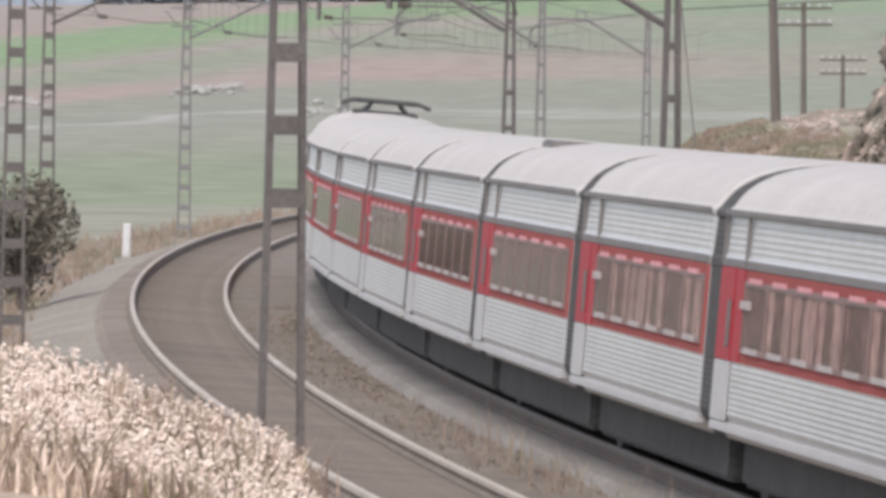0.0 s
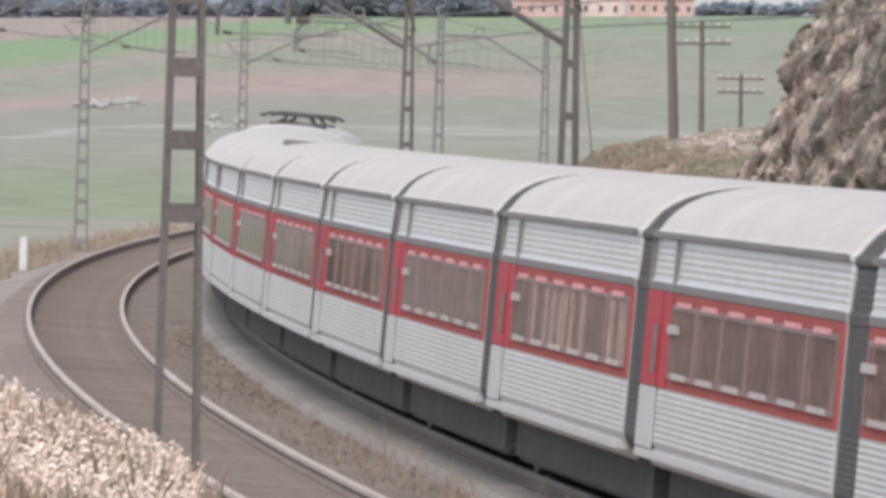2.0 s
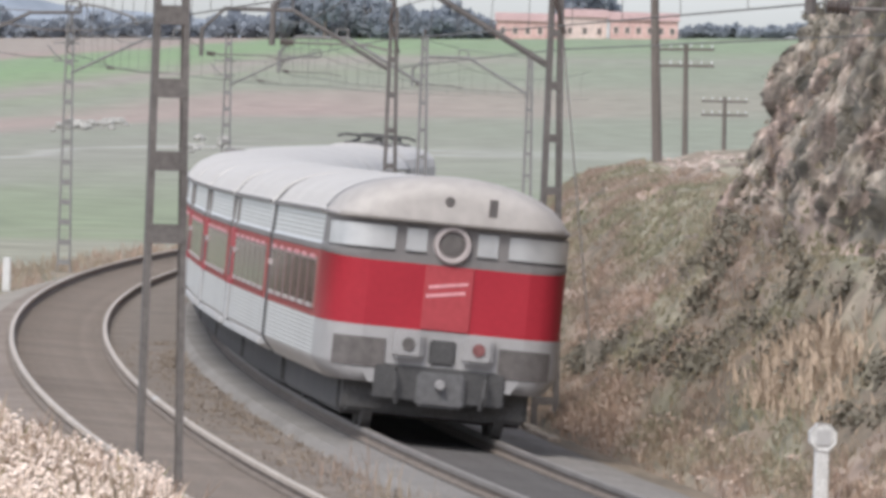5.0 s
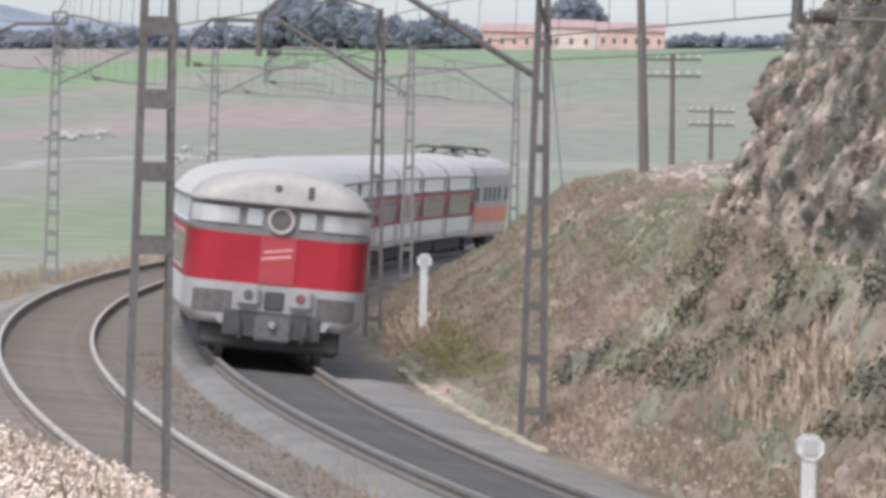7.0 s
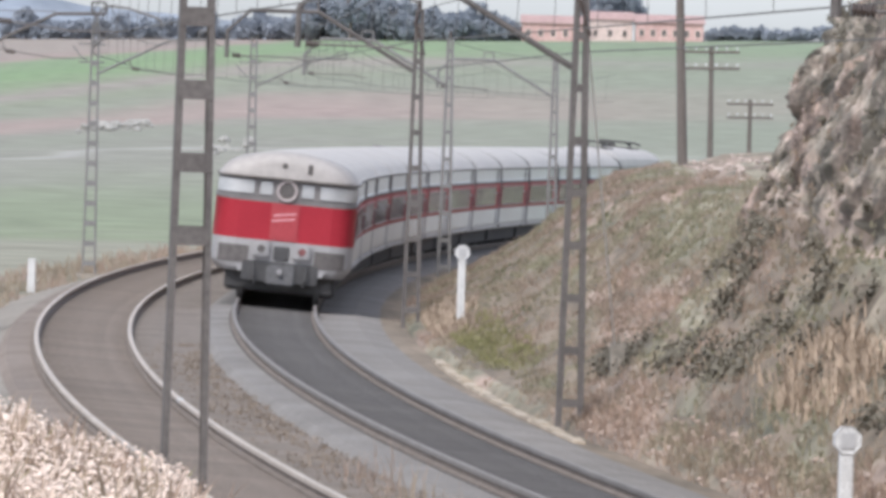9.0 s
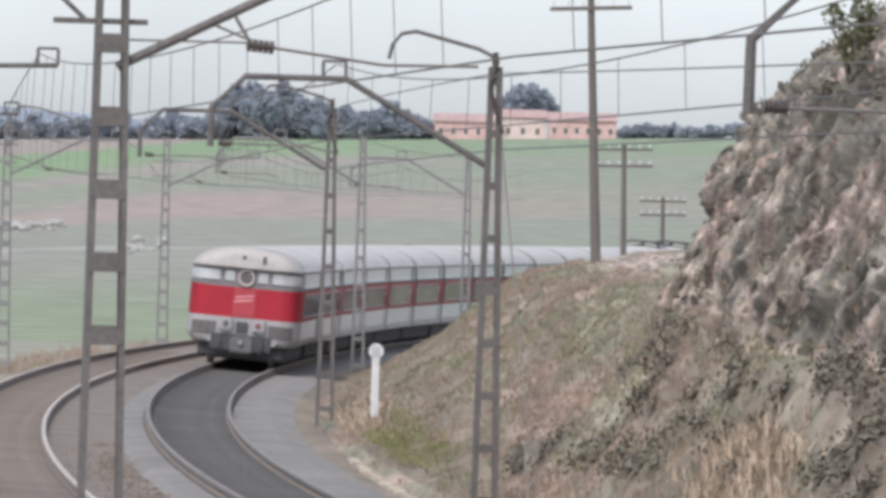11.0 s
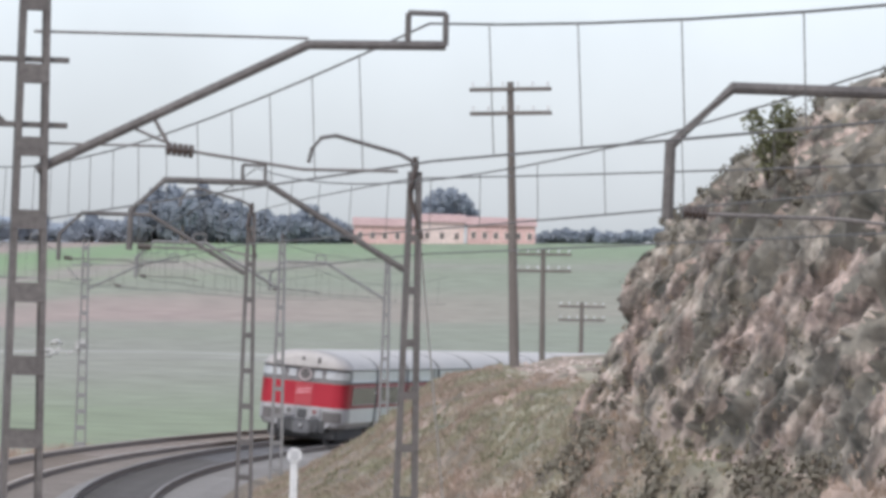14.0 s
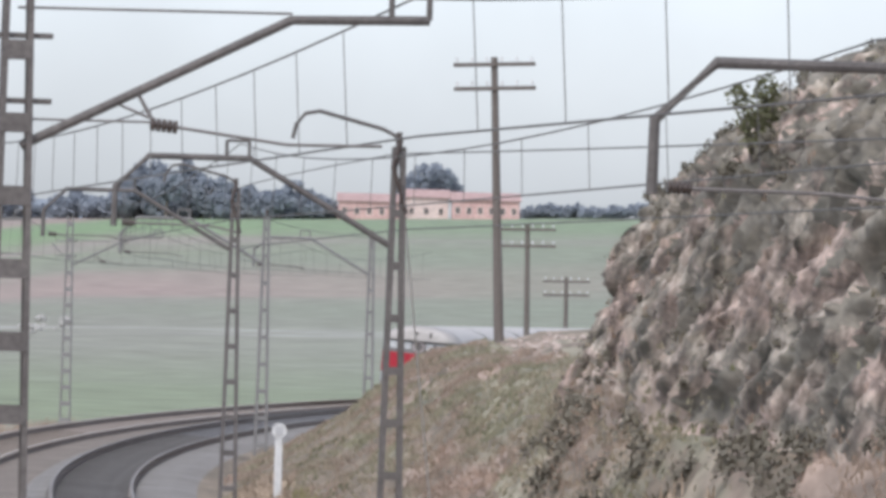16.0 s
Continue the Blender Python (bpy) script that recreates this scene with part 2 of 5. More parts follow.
def tube(bm, pts, r, n=6, r2=None):
    """A round bar through the points."""
    pts = [Vector(p) for p in pts]
    rings = []
    for i, p in enumerate(pts):
        d = (pts[min(i + 1, len(pts) - 1)] - pts[max(i - 1, 0)]).normalized()
        a = d.cross(Vector((0, 0, 1)) if abs(d.z) < 0.9 else Vector((0, 1, 0))).normalized()
        b = d.cross(a)
        rr = r if r2 is None else r + (r2 - r) * i / (len(pts) - 1)
        rings.append([bm.verts.new(p + a * rr * math.cos(k * math.tau / n) + b * rr * math.sin(k * math.tau / n)) for k in range(n)])
    for p, q in zip(rings, rings[1:]):
        for k in range(n):
            bm.faces.new((p[k], p[(k + 1) % n], q[(k + 1) % n], q[k]))
    bm.faces.new(rings[0][::-1])
    bm.faces.new(rings[-1])


def loft(bm, rings, closed=True, caps=True, index=None):
    """Skins rings of equal count. index(i): material slot of strip i."""
    vr = [[bm.verts.new(p) for p in ring] for ring in rings]
    n = len(vr[0])
    for p, q in zip(vr, vr[1:]):
        for k in range(n if closed else n - 1):
            f = bm.faces.new((p[k], p[(k + 1) % n], q[(k + 1) % n], q[k]))
            if index:
                f.material_index = index(k)
    if caps:
        bm.faces.new(vr[0][::-1])
        bm.faces.new(vr[-1])
    return vr


def sweep(bm, profile, u0, u1, off, step=4.0, z=0.0, caps=True):
    """A profile (off, z) drawn along the track."""
    n = max(2, int((u1 - u0) / step) + 1)
    loft(bm, [[at(u0 + (u1 - u0) * i / (n - 1), off + o, z + h) for o, h in profile] for i in range(n)], caps=caps)


def fnoise(x, y, s=1.0, seed=0.0):
    return noise.noise(Vector((x * s + seed, y * s - seed, seed * 1.7)))


# ---- ground ----
def lerp(x, pts):
    if x <= pts[0][0]:
        return pts[0][1]
    for (a, p), (b, q) in zip(pts, pts[1:]):
        if x <= b:
            return p + (q - p) * (x - a) / (b - a)
    return pts[-1][1]


def smooth01(x):
    x = min(1.0, max(0.0, x))
    return x * x * (3 - 2 * x)


def field_height(x, y):
    z = lerp(y, [(-4000, -1), (300, -0.9), (400, -0.3), (600, 2.0), (800, 4.7), (1100, 12.5), (1400, 19.5), (1600, 20.0), (2200, 6), (4500, -20)])
    k = smooth01((y - 350) / 500)
    return z + k * (0.0275 * max(-150, min(150, x)) + 0.5 * fnoise(x, y, 0.01, 5.0))


ROCK_END = 121.0


def hill(u, off):
    """Height of the cutting on the inside of the curve."""
    d = -off
    if d <= 3.0:
        return lerp(d, [(1.6, -0.35), (1.8, -0.75), (2.85, -0.75), (3.0, -0.4)])
    low = lerp(d, [(3.0, -0.4), (3.6, -0.05), (4.6, 1.15), (5.6, 2.5), (5.95, 3.3), (6.25, 4.2), (6.5, 5.0), (6.8, 5.6), (7.2, 5.98), (7.6, 6.4), (8.3, 6.65), (9.0, 6.9), (30, 7.3)])
    high = lerp(d, [(3.0, -0.4), (3.6, 0.0), (4.6, 1.6), (5.15, 2.8), (5.35, 4.2), (5.55, 6.1), (5.9, 6.55), (6.4, 7.05), (6.75, 7.3), (7.2, 7.55), (9.0, 8.0), (30, 8.6)])
    k = smooth01((u - 97) / 22)
    near = high * (1 - k) + low * k
    spur = lerp(d, [(3.0, -0.4), (3.8, -0.15), (4.6, 0.28), (5.4, 0.75), (6.2, 1.32), (6.9, 1.9), (7.5, 2.42), (8.0, 2.66), (8.7, 2.82), (10.2, 3.12), (12.0, 3.45), (30.0, 3.7)])
    far = lerp(d, [(3.0, -0.4), (5.0, 0.3), (8.0, 0.6), (30.0, 0.9)])
    edge = ROCK_END + 1.5 * fnoise(d, u * 0.1, 0.8, 2.0)
    k = smooth01((u - edge) / 4 + 0.5)
    z = near * (1 - k) + spur * k
    k2 = smooth01((u - 232) / 55)
    return z * (1 - k2) + far * k2


def bank(u, off):
    """Height of the ground on the outside, from the ballast shoulder out."""
    z = lerp(off, [(5.4, -0.3), (6.6, -0.62), (8.5, -0.7), (60, -0.9)])
    k = smooth01((57 - u) / 9)
    return z + k * (0.75 + lerp(off - 0.11 * min(10, max(0, 48 - u)), [(5.4, -0.75), (6.6, -0.4), (7.4, 0.2), (8.1, 0.7), (8.3, 1.1), (8.55, 1.62), (9.0, 1.76), (9.4, 1.9), (9.8, 2.06), (12, 2.3), (60, 2.4)]))


def rough(u, off):
    """Unevenness of the cutting: tussocks on the slope, blocks and clefts on the rock."""
    d = -off
    z = 0.26 * fnoise(u * 0.5, off * 2 + u * 0.12, 0.8, 3.1) + 0.1 * fnoise(u * 0.6, off * 2, 2.0, 7.7)
    if u < ROCK_END and d > 6.2:
        z += 0.22 * fnoise(u, d, 0.45, 1.9)
    return z


def ground_z(u, off):
    z = hill(u, off) if off < -1.5 else (bank(u, off) if off > 5 else -0.32)
    if -30 < off < -3 and 55 < u < 300:
        z += min(1, (-3 - off) / 1.2) * rough(u, off)
    return z


def build_ground():
    # one sheet: fine near the line, coarse to the horizon
    us = [-400, -200, -100, -40, -10, 10, 20, 25, 30, 34] + [37 + 1.5 * i for i in range(20)] + [67 + 0.4 * i for i in range(150)] + [127 + 0.9 * i for i in range(120)] + [235 + 4 * i for i in range(17)] + [310, 330, 360, 400, 450, 500, 600, 700, 800, 950, 1100, 1250, 1400, 1500, 1600, 1900, 2300, 3000, 4400]
    offs = [-2500, -1200, -500, -200, -90, -50, -30, -22, -16, -13, -11, -10] + [-9.4 + 0.4 * i for i in range(6)] + [-7.1 + 0.085 * i for i in range(49)] + [-2.8, -2.6, -2.3, -2.0, -1.8, 5.6, 6.0, 6.6] + [7.0 + 0.25 * i for i in range(19)] + [11.9] + [13, 15, 17, 20, 25, 30, 50, 90, 150, 200, 500, 1200, 2500]
    bm = bmesh.new()
    grid = []
    for u in us:
        row = []
        for off in offs:
            p = at(u, off) if u < 420 else Vector((at(420, off).x, u + 8, 0))
            k = smooth01((u - 290) / 80) if u > 0 else smooth01((-u) / 100)
            z = ground_z(u, off)
            if u < ROCK_END + 3 and -9 < off < -4.9 and z > 2.4:
                p = at(u, off - 0.35)
            z = z * (1 - k) + field_height(p.x, p.y) * k
            row.append(bm.verts.new((p.x, p.y, z)))
        grid.append(row)
    for i, (p, q) in enumerate(zip(grid, grid[1:])):
        for k in range(len(offs) - 1):
            f = bm.faces.new((p[k], q[k], q[k + 1], p[k + 1]))
            um, om = (us[i] + us[i + 1]) / 2, (offs[k] + offs[k + 1]) / 2
            zm = sum(v.co.z for v in f.verts) / 4
            if um < ROCK_END + 2 and om < -4.9 and zm > 2.6 + 0.6 * fnoise(um, om, 0.4):
                f.material_index = 1
            elif om < -3.2 and um < 235 and bare_earth(um, -om):
                f.material_index = 4
            elif um > 295 or om > 9.5 and um > 60:
                f.material_index = 2
            elif om > 5 and um < 58:
                f.material_index = 3
    if sum(f.normal_update() or f.normal.z for f in bm.faces) < 0:
        bmesh.ops.reverse_faces(bm, faces=bm.faces)
    ob = part("ground", bm, [M["slope"], M["rock"], M["fields"], M["dry"], M["earth"]], smooth=True)
    tagged(ob, "grassy cutting slope, bare rock face and rolling fields", "ground", kind="structure")


def ridged(x, y, s, seed):
    return 0.45 - 1.5 * abs(fnoise(x, y, s, seed))


def pale_wedge(y, z):
    """Pale wedges along the foot of the face, placed to fit the camera's view."""
    tip = 0.0
    for c, w, h in ((115.2, 2.4, 3.75), (111.0, 2.0, 3.4), (107.0, 2.6, 3.55), (103.8, 1.6, 3.2)):
        tip = max(tip, (h - 2.3) * (1 - abs(y - c + (z - 2.8)) / w))
    return 2.3 < z < 2.3 + tip + 0.35 * fnoise(y, z * 3, 1.2, 4.0)


def bare_earth(u, d):
    """Tan slips of bare earth low on the slope."""
    v = 0.0
    for a, b, r, q in ((101.5, 4.25, 5.5, 0.5), (93.0, 4.0, 3.0, 0.4), (150.0, 6.6, 6.0, 0.5), (172.0, 3.6, 9.0, 0.55), (188.0, 4.4, 7.0, 0.4)):
        v = max(v, 1 - math.hypot((u - a + 3 * (d - b)) / r, (d - b) / q))
    if u > 126:
        v = max(v, min(0.6, 4.6 + 0.04 * min(35, u - 126) - d))
    return v + 0.8 * fnoise(u * 0.4, d * 4, 0.8, 3.0) > 0.12


def blocks(x, z, seed):
    """Jointed blocks: each cell stands out by its own amount, with clefts between."""
    d, p = noise.voronoi(Vector((x, z, seed)))
    own = noise.cell(Vector((p[0].x * 9.1, p[0].y * 7.3, seed)))
    return 0.5 * own + min(0.35, d[1] - d[0])


def build_rock_face():
    """The cut face as its own sheet: ledges, blocks and clefts."""
    bm = bmesh.new()
    rows = 84
    grid = []
    for i in range(300):
        u = 62 + i * 0.21
        prof = [(d, ground_z(u, -d)) for d in [4.85 + 0.02 * j for j in range(210)]]
        prof = [q for q in prof if q[1] > 2.3 + 0.25 * fnoise(u, 0, 0.5, 9.0) or q[0] > 6.5]
        run = [0.0]
        for (d0, z0), (d1, z1) in zip(prof, prof[1:]):
            run.append(run[-1] + math.hypot(d1 - d0, z1 - z0))
        line, j = [], 0
        for r in range(rows):
            want = run[-1] * r / (rows - 1)
            while j < len(run) - 2 and run[j + 1] < want:
                j += 1
            k = (want - run[j]) / max(1e-6, run[j + 1] - run[j])
            d = prof[j][0] + (prof[j + 1][0] - prof[j][0]) * k
            z = prof[j][1] + (prof[j + 1][1] - prof[j][1]) * k
            x = u * 0.4 + z * 1.15      # lean chosen so the joints slope right in the camera's view
            h = 0.08 * fnoise(x, z, 0.8, 4.2) + 0.1 * ridged(x, z * 0.3, 1.3, 6.1) + 0.18 * ridged(x, z * 0.34, 2.6, 3.3) + 0.23 * ridged(x, z * 0.36, 4.8, 7.3) + 0.07 * blocks(x * 5.0, z * 0.9, 4.5) + 0.12 * fnoise(x, z * 0.4, 8.5, 2.7) - 0.03
            a = min(1, r / 8) * min(1, (rows - 1 - r) / 10)
            a *= min(1, max(0.0, (ROCK_END + 3.2 - u) / 3))
            h = max(-0.22, h)
            line.append(bm.verts.new(at(u + 0.15 * a * fnoise(x * 2, z, 1.6, 1.1), -d + a * (h - 0.02) - (1 - a) * 0.2, z + a * 0.12 * max(0, h) * min(1, (d - 5.0))  - (1 - a) * 0.1)))
        grid.append(line)
    for p, q in zip(grid, grid[1:]):
        for k in range(rows - 1):
            f = bm.faces.new((p[k], p[k + 1], q[k + 1], q[k]))
            c = f.calc_center_median()
            f.normal_update()
            if pale_wedge(c.y, c.z):
                f.material_index = 1
            elif c.z > 5.4 + 0.5 * fnoise(c.y, c.z, 0.5, 6.0) and abs(f.normal.z) > 0.5 or fnoise(c.y * 0.5 + c.z * 1.2, c.z, 0.9, 14.0) + 0.09 * (c.z - 5.0) + 0.012 * (96 - c.y) > 0.07:
                f.material_index = 2
    ob = part("rock_face", bm, [M["rock"], M["wedgerock"], M["cover"]], smooth=True)
    tagged(ob, "rugged brown-grey rock face of the railway cutting", "rock face", kind="structure")


def field_material():
    m = mat("fields", (0.2, 0.2, 0.1), (0.3, 0.25, 0.2), 0.95, scale=0.02, fine=0.3, bump=0.1)
    nt = m.node_tree
    n, l = nt.nodes, nt.links
    tc = n.new("ShaderNodeTexCoord")
    sp = n.new("ShaderNodeSeparateXYZ")
    nz = n.new("ShaderNodeTexNoise")
    nz.inputs["Scale"].default_value, nz.inputs["Detail"].default_value = 0.03, 6
    l.new(tc.outputs["Object"], nz.inputs["Vector"])
    l.new(tc.outputs["Object"], sp.inputs[0])
    ad = n.new("ShaderNodeMath")
    ad.operation = "MULTIPLY_ADD"
    ad.inputs[1].default_value = 130
    l.new(nz.outputs["Fac"], ad.inputs[0])
    l.new(sp.outputs["Y"], ad.inputs[2])
    mr = n.new("ShaderNodeMapRange")
    mr.inputs["From Min"].default_value, mr.inputs["From Max"].default_value = 265, 1665
    # the field bands are shifted in the west to fit the camera's view
    skew = n.new("ShaderNodeMapRange")
    skew.inputs["From Min"].default_value, skew.inputs["From Max"].default_value = -22, -72
    skew.inputs["To Max"].default_value = 400
    l.new(sp.outputs["X"], skew.inputs["Value"])
    far = n.new("ShaderNodeMath")
    l.new(ad.outputs[0], far.inputs[0])
    l.new(skew.outputs[0], far.inputs[1])
    l.new(far.outputs[0], mr.inputs["Value"])
    cr = n.new("ShaderNodeValToRGB")
    stops = [(0.05, (0.26, 0.25, 0.19)), (0.09, (0.21, 0.24, 0.15)), (0.145, (0.215, 0.24, 0.158)), (0.2, (0.245, 0.245, 0.192)), (0.27, (0.25, 0.243, 0.2)), (0.284, (0.36, 0.34, 0.31)), (0.296, (0.245, 0.24, 0.195)), (0.37, (0.235, 0.24, 0.187)),
             (0.41, (0.25, 0.24, 0.197)), (0.45, (0.32, 0.245, 0.215)), (0.51, (0.30, 0.243, 0.208)), (0.56, (0.238, 0.243, 0.186)), (0.62, (0.23, 0.248, 0.175)), (0.665, (0.285, 0.245, 0.213)), (0.715, (0.212, 0.262, 0.155)), (0.78, (0.192, 0.272, 0.138)), (0.86, (0.2, 0.265, 0.15)), (0.9, (0.31, 0.24, 0.21)), (0.97, (0.29, 0.245, 0.21))]
    el = cr.color_ramp.elements
    while len(el) < len(stops):
        el.new(0.5)
    for e, (pos, c) in zip(el, stops):
        e.position, e.color = pos, (*c, 1)
    l.new(mr.outputs[0], cr.inputs[0])
    mul = [x for x in n if x.type == "MIX" and x.blend_type == "MULTIPLY"][0]
    # greener tint towards the east, set to fit the camera's view
    ex = n.new("ShaderNodeMapRange")
    ex.inputs["From Min"].default_value, ex.inputs["From Max"].default_value = -12, 26
    ex.inputs["To Max"].default_value = 0.55
    l.new(sp.outputs["X"], ex.inputs["Value"])
    green_mix = n.new("ShaderNodeMix")
    green_mix.data_type = "RGBA"
    green_mix.inputs["B"].default_value = (0.22, 0.245, 0.178, 1)
    l.new(ex.outputs[0], green_mix.inputs["Factor"])
    l.new(cr.outputs[0], green_mix.inputs["A"])
    l.new(green_mix.outputs["Result"], mul.inputs["A"])
    return m


M["fields"] = field_material()
M["cover"] = mat("dark_rock_turf", (0.108, 0.1, 0.08), (0.27, 0.236, 0.194), 0.95, scale=1.4, fine=6, bump=0.9, spread=0.36, stretch=(1, 0.35, 1), grain=0.4)
M["slope"] = mat("slope_grass", (0.105, 0.094, 0.063), (0.25, 0.208, 0.15), 0.95, scale=0.6, fine=3.6, bump=0.9, spread=0.36, stretch=(1, 0.35, 1), grain=0.45)


def streak(m, angle, long):
    """Draws the pattern of a material out along a lean fitted to the camera's view."""
    nt = m.node_tree
    mp = [x for x in nt.nodes if x.type == "MAPPING"][0]
    ends = [k.to_socket for k in mp.outputs[0].links]
    m2 = nt.nodes.new("ShaderNodeMapping")
    m2.vector_type = "TEXTURE"
    m2.inputs["Rotation"].default_value = (math.radians(angle), 0, 0)
    m2.inputs["Scale"].default_value = (1, 1, long)
    nt.links.new(mp.outputs[0], m2.inputs["Vector"])
    for e in ends:
        nt.links.new(m2.outputs[0], e)


def patches(m, size, one, two):
    """Broad drifts of two tints over a material."""
    nt = m.node_tree
    b = nt.nodes["Principled BSDF"]
    col = b.inputs["Base Color"].links[0].from_socket
    tc, mp, nz, cr = (nt.nodes.new("ShaderNode" + k) for k in ("TexCoord", "Mapping", "TexNoise", "ValToRGB"))
    mp.inputs["Scale"].default_value = (1, 0.22, 1)
    nz.inputs["Scale"].default_value, nz.inputs["Detail"].default_value = size, 3
    cr.color_ramp.elements[0].position, cr.color_ramp.elements[1].position = 0.43, 0.57
    cr.color_ramp.elements[0].color, cr.color_ramp.elements[1].color = (*one, 1), (*two, 1)
    mx = nt.nodes.new("ShaderNodeMix")
    mx.data_type, mx.blend_type = "RGBA", "MULTIPLY"
    mx.inputs["Factor"].default_value = 1.0
    nt.links.new(tc.outputs["Object"], mp.inputs["Vector"])
    nt.links.new(mp.outputs[0], nz.inputs["Vector"])
    nt.links.new(nz.outputs["Fac"], cr.inputs[0])
    nt.links.new(col, mx.inputs["A"])
    nt.links.new(cr.outputs[0], mx.inputs["B"])
    nt.links.new(mx.outputs["Result"], b.inputs["Base Color"])


def leafy_light(m, share):
    """Leaves let part of the light through."""
    nt = m.node_tree
    b, out = nt.nodes["Principled BSDF"], nt.nodes["Material Output"]
    col = b.inputs["Base Color"].links[0].from_socket
    tr, mx = nt.nodes.new("ShaderNodeBsdfTranslucent"), nt.nodes.new("ShaderNodeMixShader")
    mx.inputs[0].default_value = share
    nt.links.new(col, tr.inputs["Color"])
    nt.links.new(b.outputs[0], mx.inputs[1])
    nt.links.new(tr.outputs[0], mx.inputs[2])
    nt.links.new(mx.outputs[0], out.inputs["Surface"])


patches(M["slope"], 0.55, (1.58, 1.41, 1.6), (1.32, 1.41, 1.46))
patches(M["rock"], 0.9, (1.24, 1.15, 1.13), (1.02, 1.07, 1.03))
patches(M["olive"], 0.55, (1.6, 1.45, 1.74), (1.38, 1.48, 1.56))
patches(M["straw"], 0.55, (1.45, 1.31, 1.34), (1.32, 1.32, 1.27))
for key in ("farleaf", "limegreen", "green", "olive", "straw"):
    leafy_light(M[key], 0.5)
streak(M["rock"], 52, 2.4)
streak(M["wedgerock"], 45, 2.5)
streak(M["slope"], 50, 2.2)
streak(M["earth"], 60, 2.0)
build_ground()
build_rock_face()


def build_track(name, off, rise, label):
    root = thing(name, label, "railway track", kind="structure")
    for side, z in ((1, rise), (-1, rise - CANT)):
        bm = bmesh.new()
        prof = [(-0.07, -0.17), (0.07, -0.17), (0.07, -0.145), (0.012, -0.12), (0.012, -0.075), (0.038, -0.058), (0.038, -0.006), (0.030, 0.0), (-0.030, 0.0), (-0.038, -0.006), (-0.038, -0.058), (-0.012, -0.075), (-0.012, -0.12), (-0.07, -0.145)]
        sweep(bm, prof, 20, 420, off + side * GAUGE / 2, 5.0, z)
        for f in bm.faces:
            f.material_index = 0 if f.calc_center_median().z > z - 0.06 else 1
        part("rail", bm, [M["rail"] if off > 1 else M["dullrail"], M["rust"]], root, "worn steel rail, bright on its head" if off > 1 else "dull brown-grey steel rail")
    bm = bmesh.new()
    sweep(bm, [(-1.75, -0.46), (-1.4, -0.2 - CANT), (-0.95, -0.185 - CANT), (0.95, -0.175), (1.4, -0.19), (1.75, -0.46)], 20, 420, off, 5.0, rise)
    for f in bm.faces:
        c = f.calc_center_median()
        if off < 1 and abs(math.hypot(c.x - CX, c.y - CY) - RC) > 1.0:
            f.material_index = 1
    part("ballast", bm, [M["oily"] if off < 1 else M["ballast"], M["shoulder"]], root, "bed of crushed ballast stone")
    return root


TRACKS = [build_track("track_inner", 0.0, 0.0, "canted inner railway track on dark ballast"), build_track("track_outer", OUTER, RISE, "canted outer railway track on grey ballast")]
bm = bmesh.new()
sweep(bm, [(-3.1, -0.66), (-2.9, -0.49), (-2.35, -0.42), (-1.8, -0.33), (1.55, -0.30), (2.1, -0.28), (2.6, -0.275), (5.3, -0.25), (6.1, -0.42), (6.9, -0.66), (7.4, -0.95), (0.0, -0.95)], 20, 420, 0.0, 5.0)
for f in bm.faces:
    c = f.calc_center_median()
    o = math.hypot(c.x - CX, c.y - CY) - RC
    f.material_index = 1 if o > 5.2 else (3 if o < -2.1 else (2 if o > 1.5 else 0))
tagged(part("ballast_bed", bm, [M["shoulder"], M["verge"], M["brownbed"], M["earth"]]), "broad grey ballast bed under both tracks", "ballast", kind="structure")


for u in (115.4,):
    bm = bmesh.new()
    box(bm, -0.045, -0.36, -0.06, 0.045, 0.36, 0.004, 0.01, place(u, OUTER - GAUGE / 2, RISE - CANT))
    part("fishplate", bm, M["white"], TRACKS[1], "pale worn rail joint")

# ---- the train ----
CAR, N_CARS = 11.1, 13


def ribs(x0, z0, x1, z1, n, deep=0.005):
    out = []
    for i in range(n):
        a, b = (i + 0.25) / n, (i + 0.75) / n
        out += [(x0 + (x1 - x0) * a, z0 + (z1 - z0) * a), (x0 + (x1 - x0) * b - deep, z0 + (z1 - z0) * b)]
    return out


LOW = [(1.42, 0.62), (1.56, 0.78), (1.59, 0.84)] + ribs(1.6, 0.86, 1.6, 1.36, 9) + [(1.60, 1.37)]
MID = [(1.60, 2.25)]
HIGH = [(1.61, 2.26), (1.61, 2.335)] + ribs(1.595, 2.345, 1.575, 2.72, 6) + [(1.57, 2.73), (1.60, 2.75), (1.60, 2.79)]
ROOF = [(1.55, 2.835), (1.50, 2.91), (1.43, 2.995), (1.33, 3.075), (1.18, 3.16), (1.0, 3.225), (0.8, 3.275), (0.6, 3.31), (0.4, 3.338), (0.2, 3.352), (0.0, 3.356)]
SIDE = LOW + MID + HIGH + ROOF
I_RED, I_HIGH, I_ROOF = len(LOW) - 1, len(LOW), len(LOW) + len(MID) + len(HIGH) - 1


def body_ring(y, w=1.0, top=1.0, lift=0.0):
    right = [(x * w, y, 0.62 + lift + (z - 0.62) * top) for x, z in SIDE]
    return right + [(-x, yy, z) for x, yy, z in right[-2::-1]]


def strip(k):
    """Index of a body strip counted up from the skirt, on either side."""
    n = 2 * len(SIDE) - 1
    return k if k < len(SIDE) - 1 else n - 2 - k


def slot(j):
    return 1 if j == I_RED else (3 if j == I_HIGH or j == I_HIGH + 1 else (2 if j >= I_ROOF else 0))


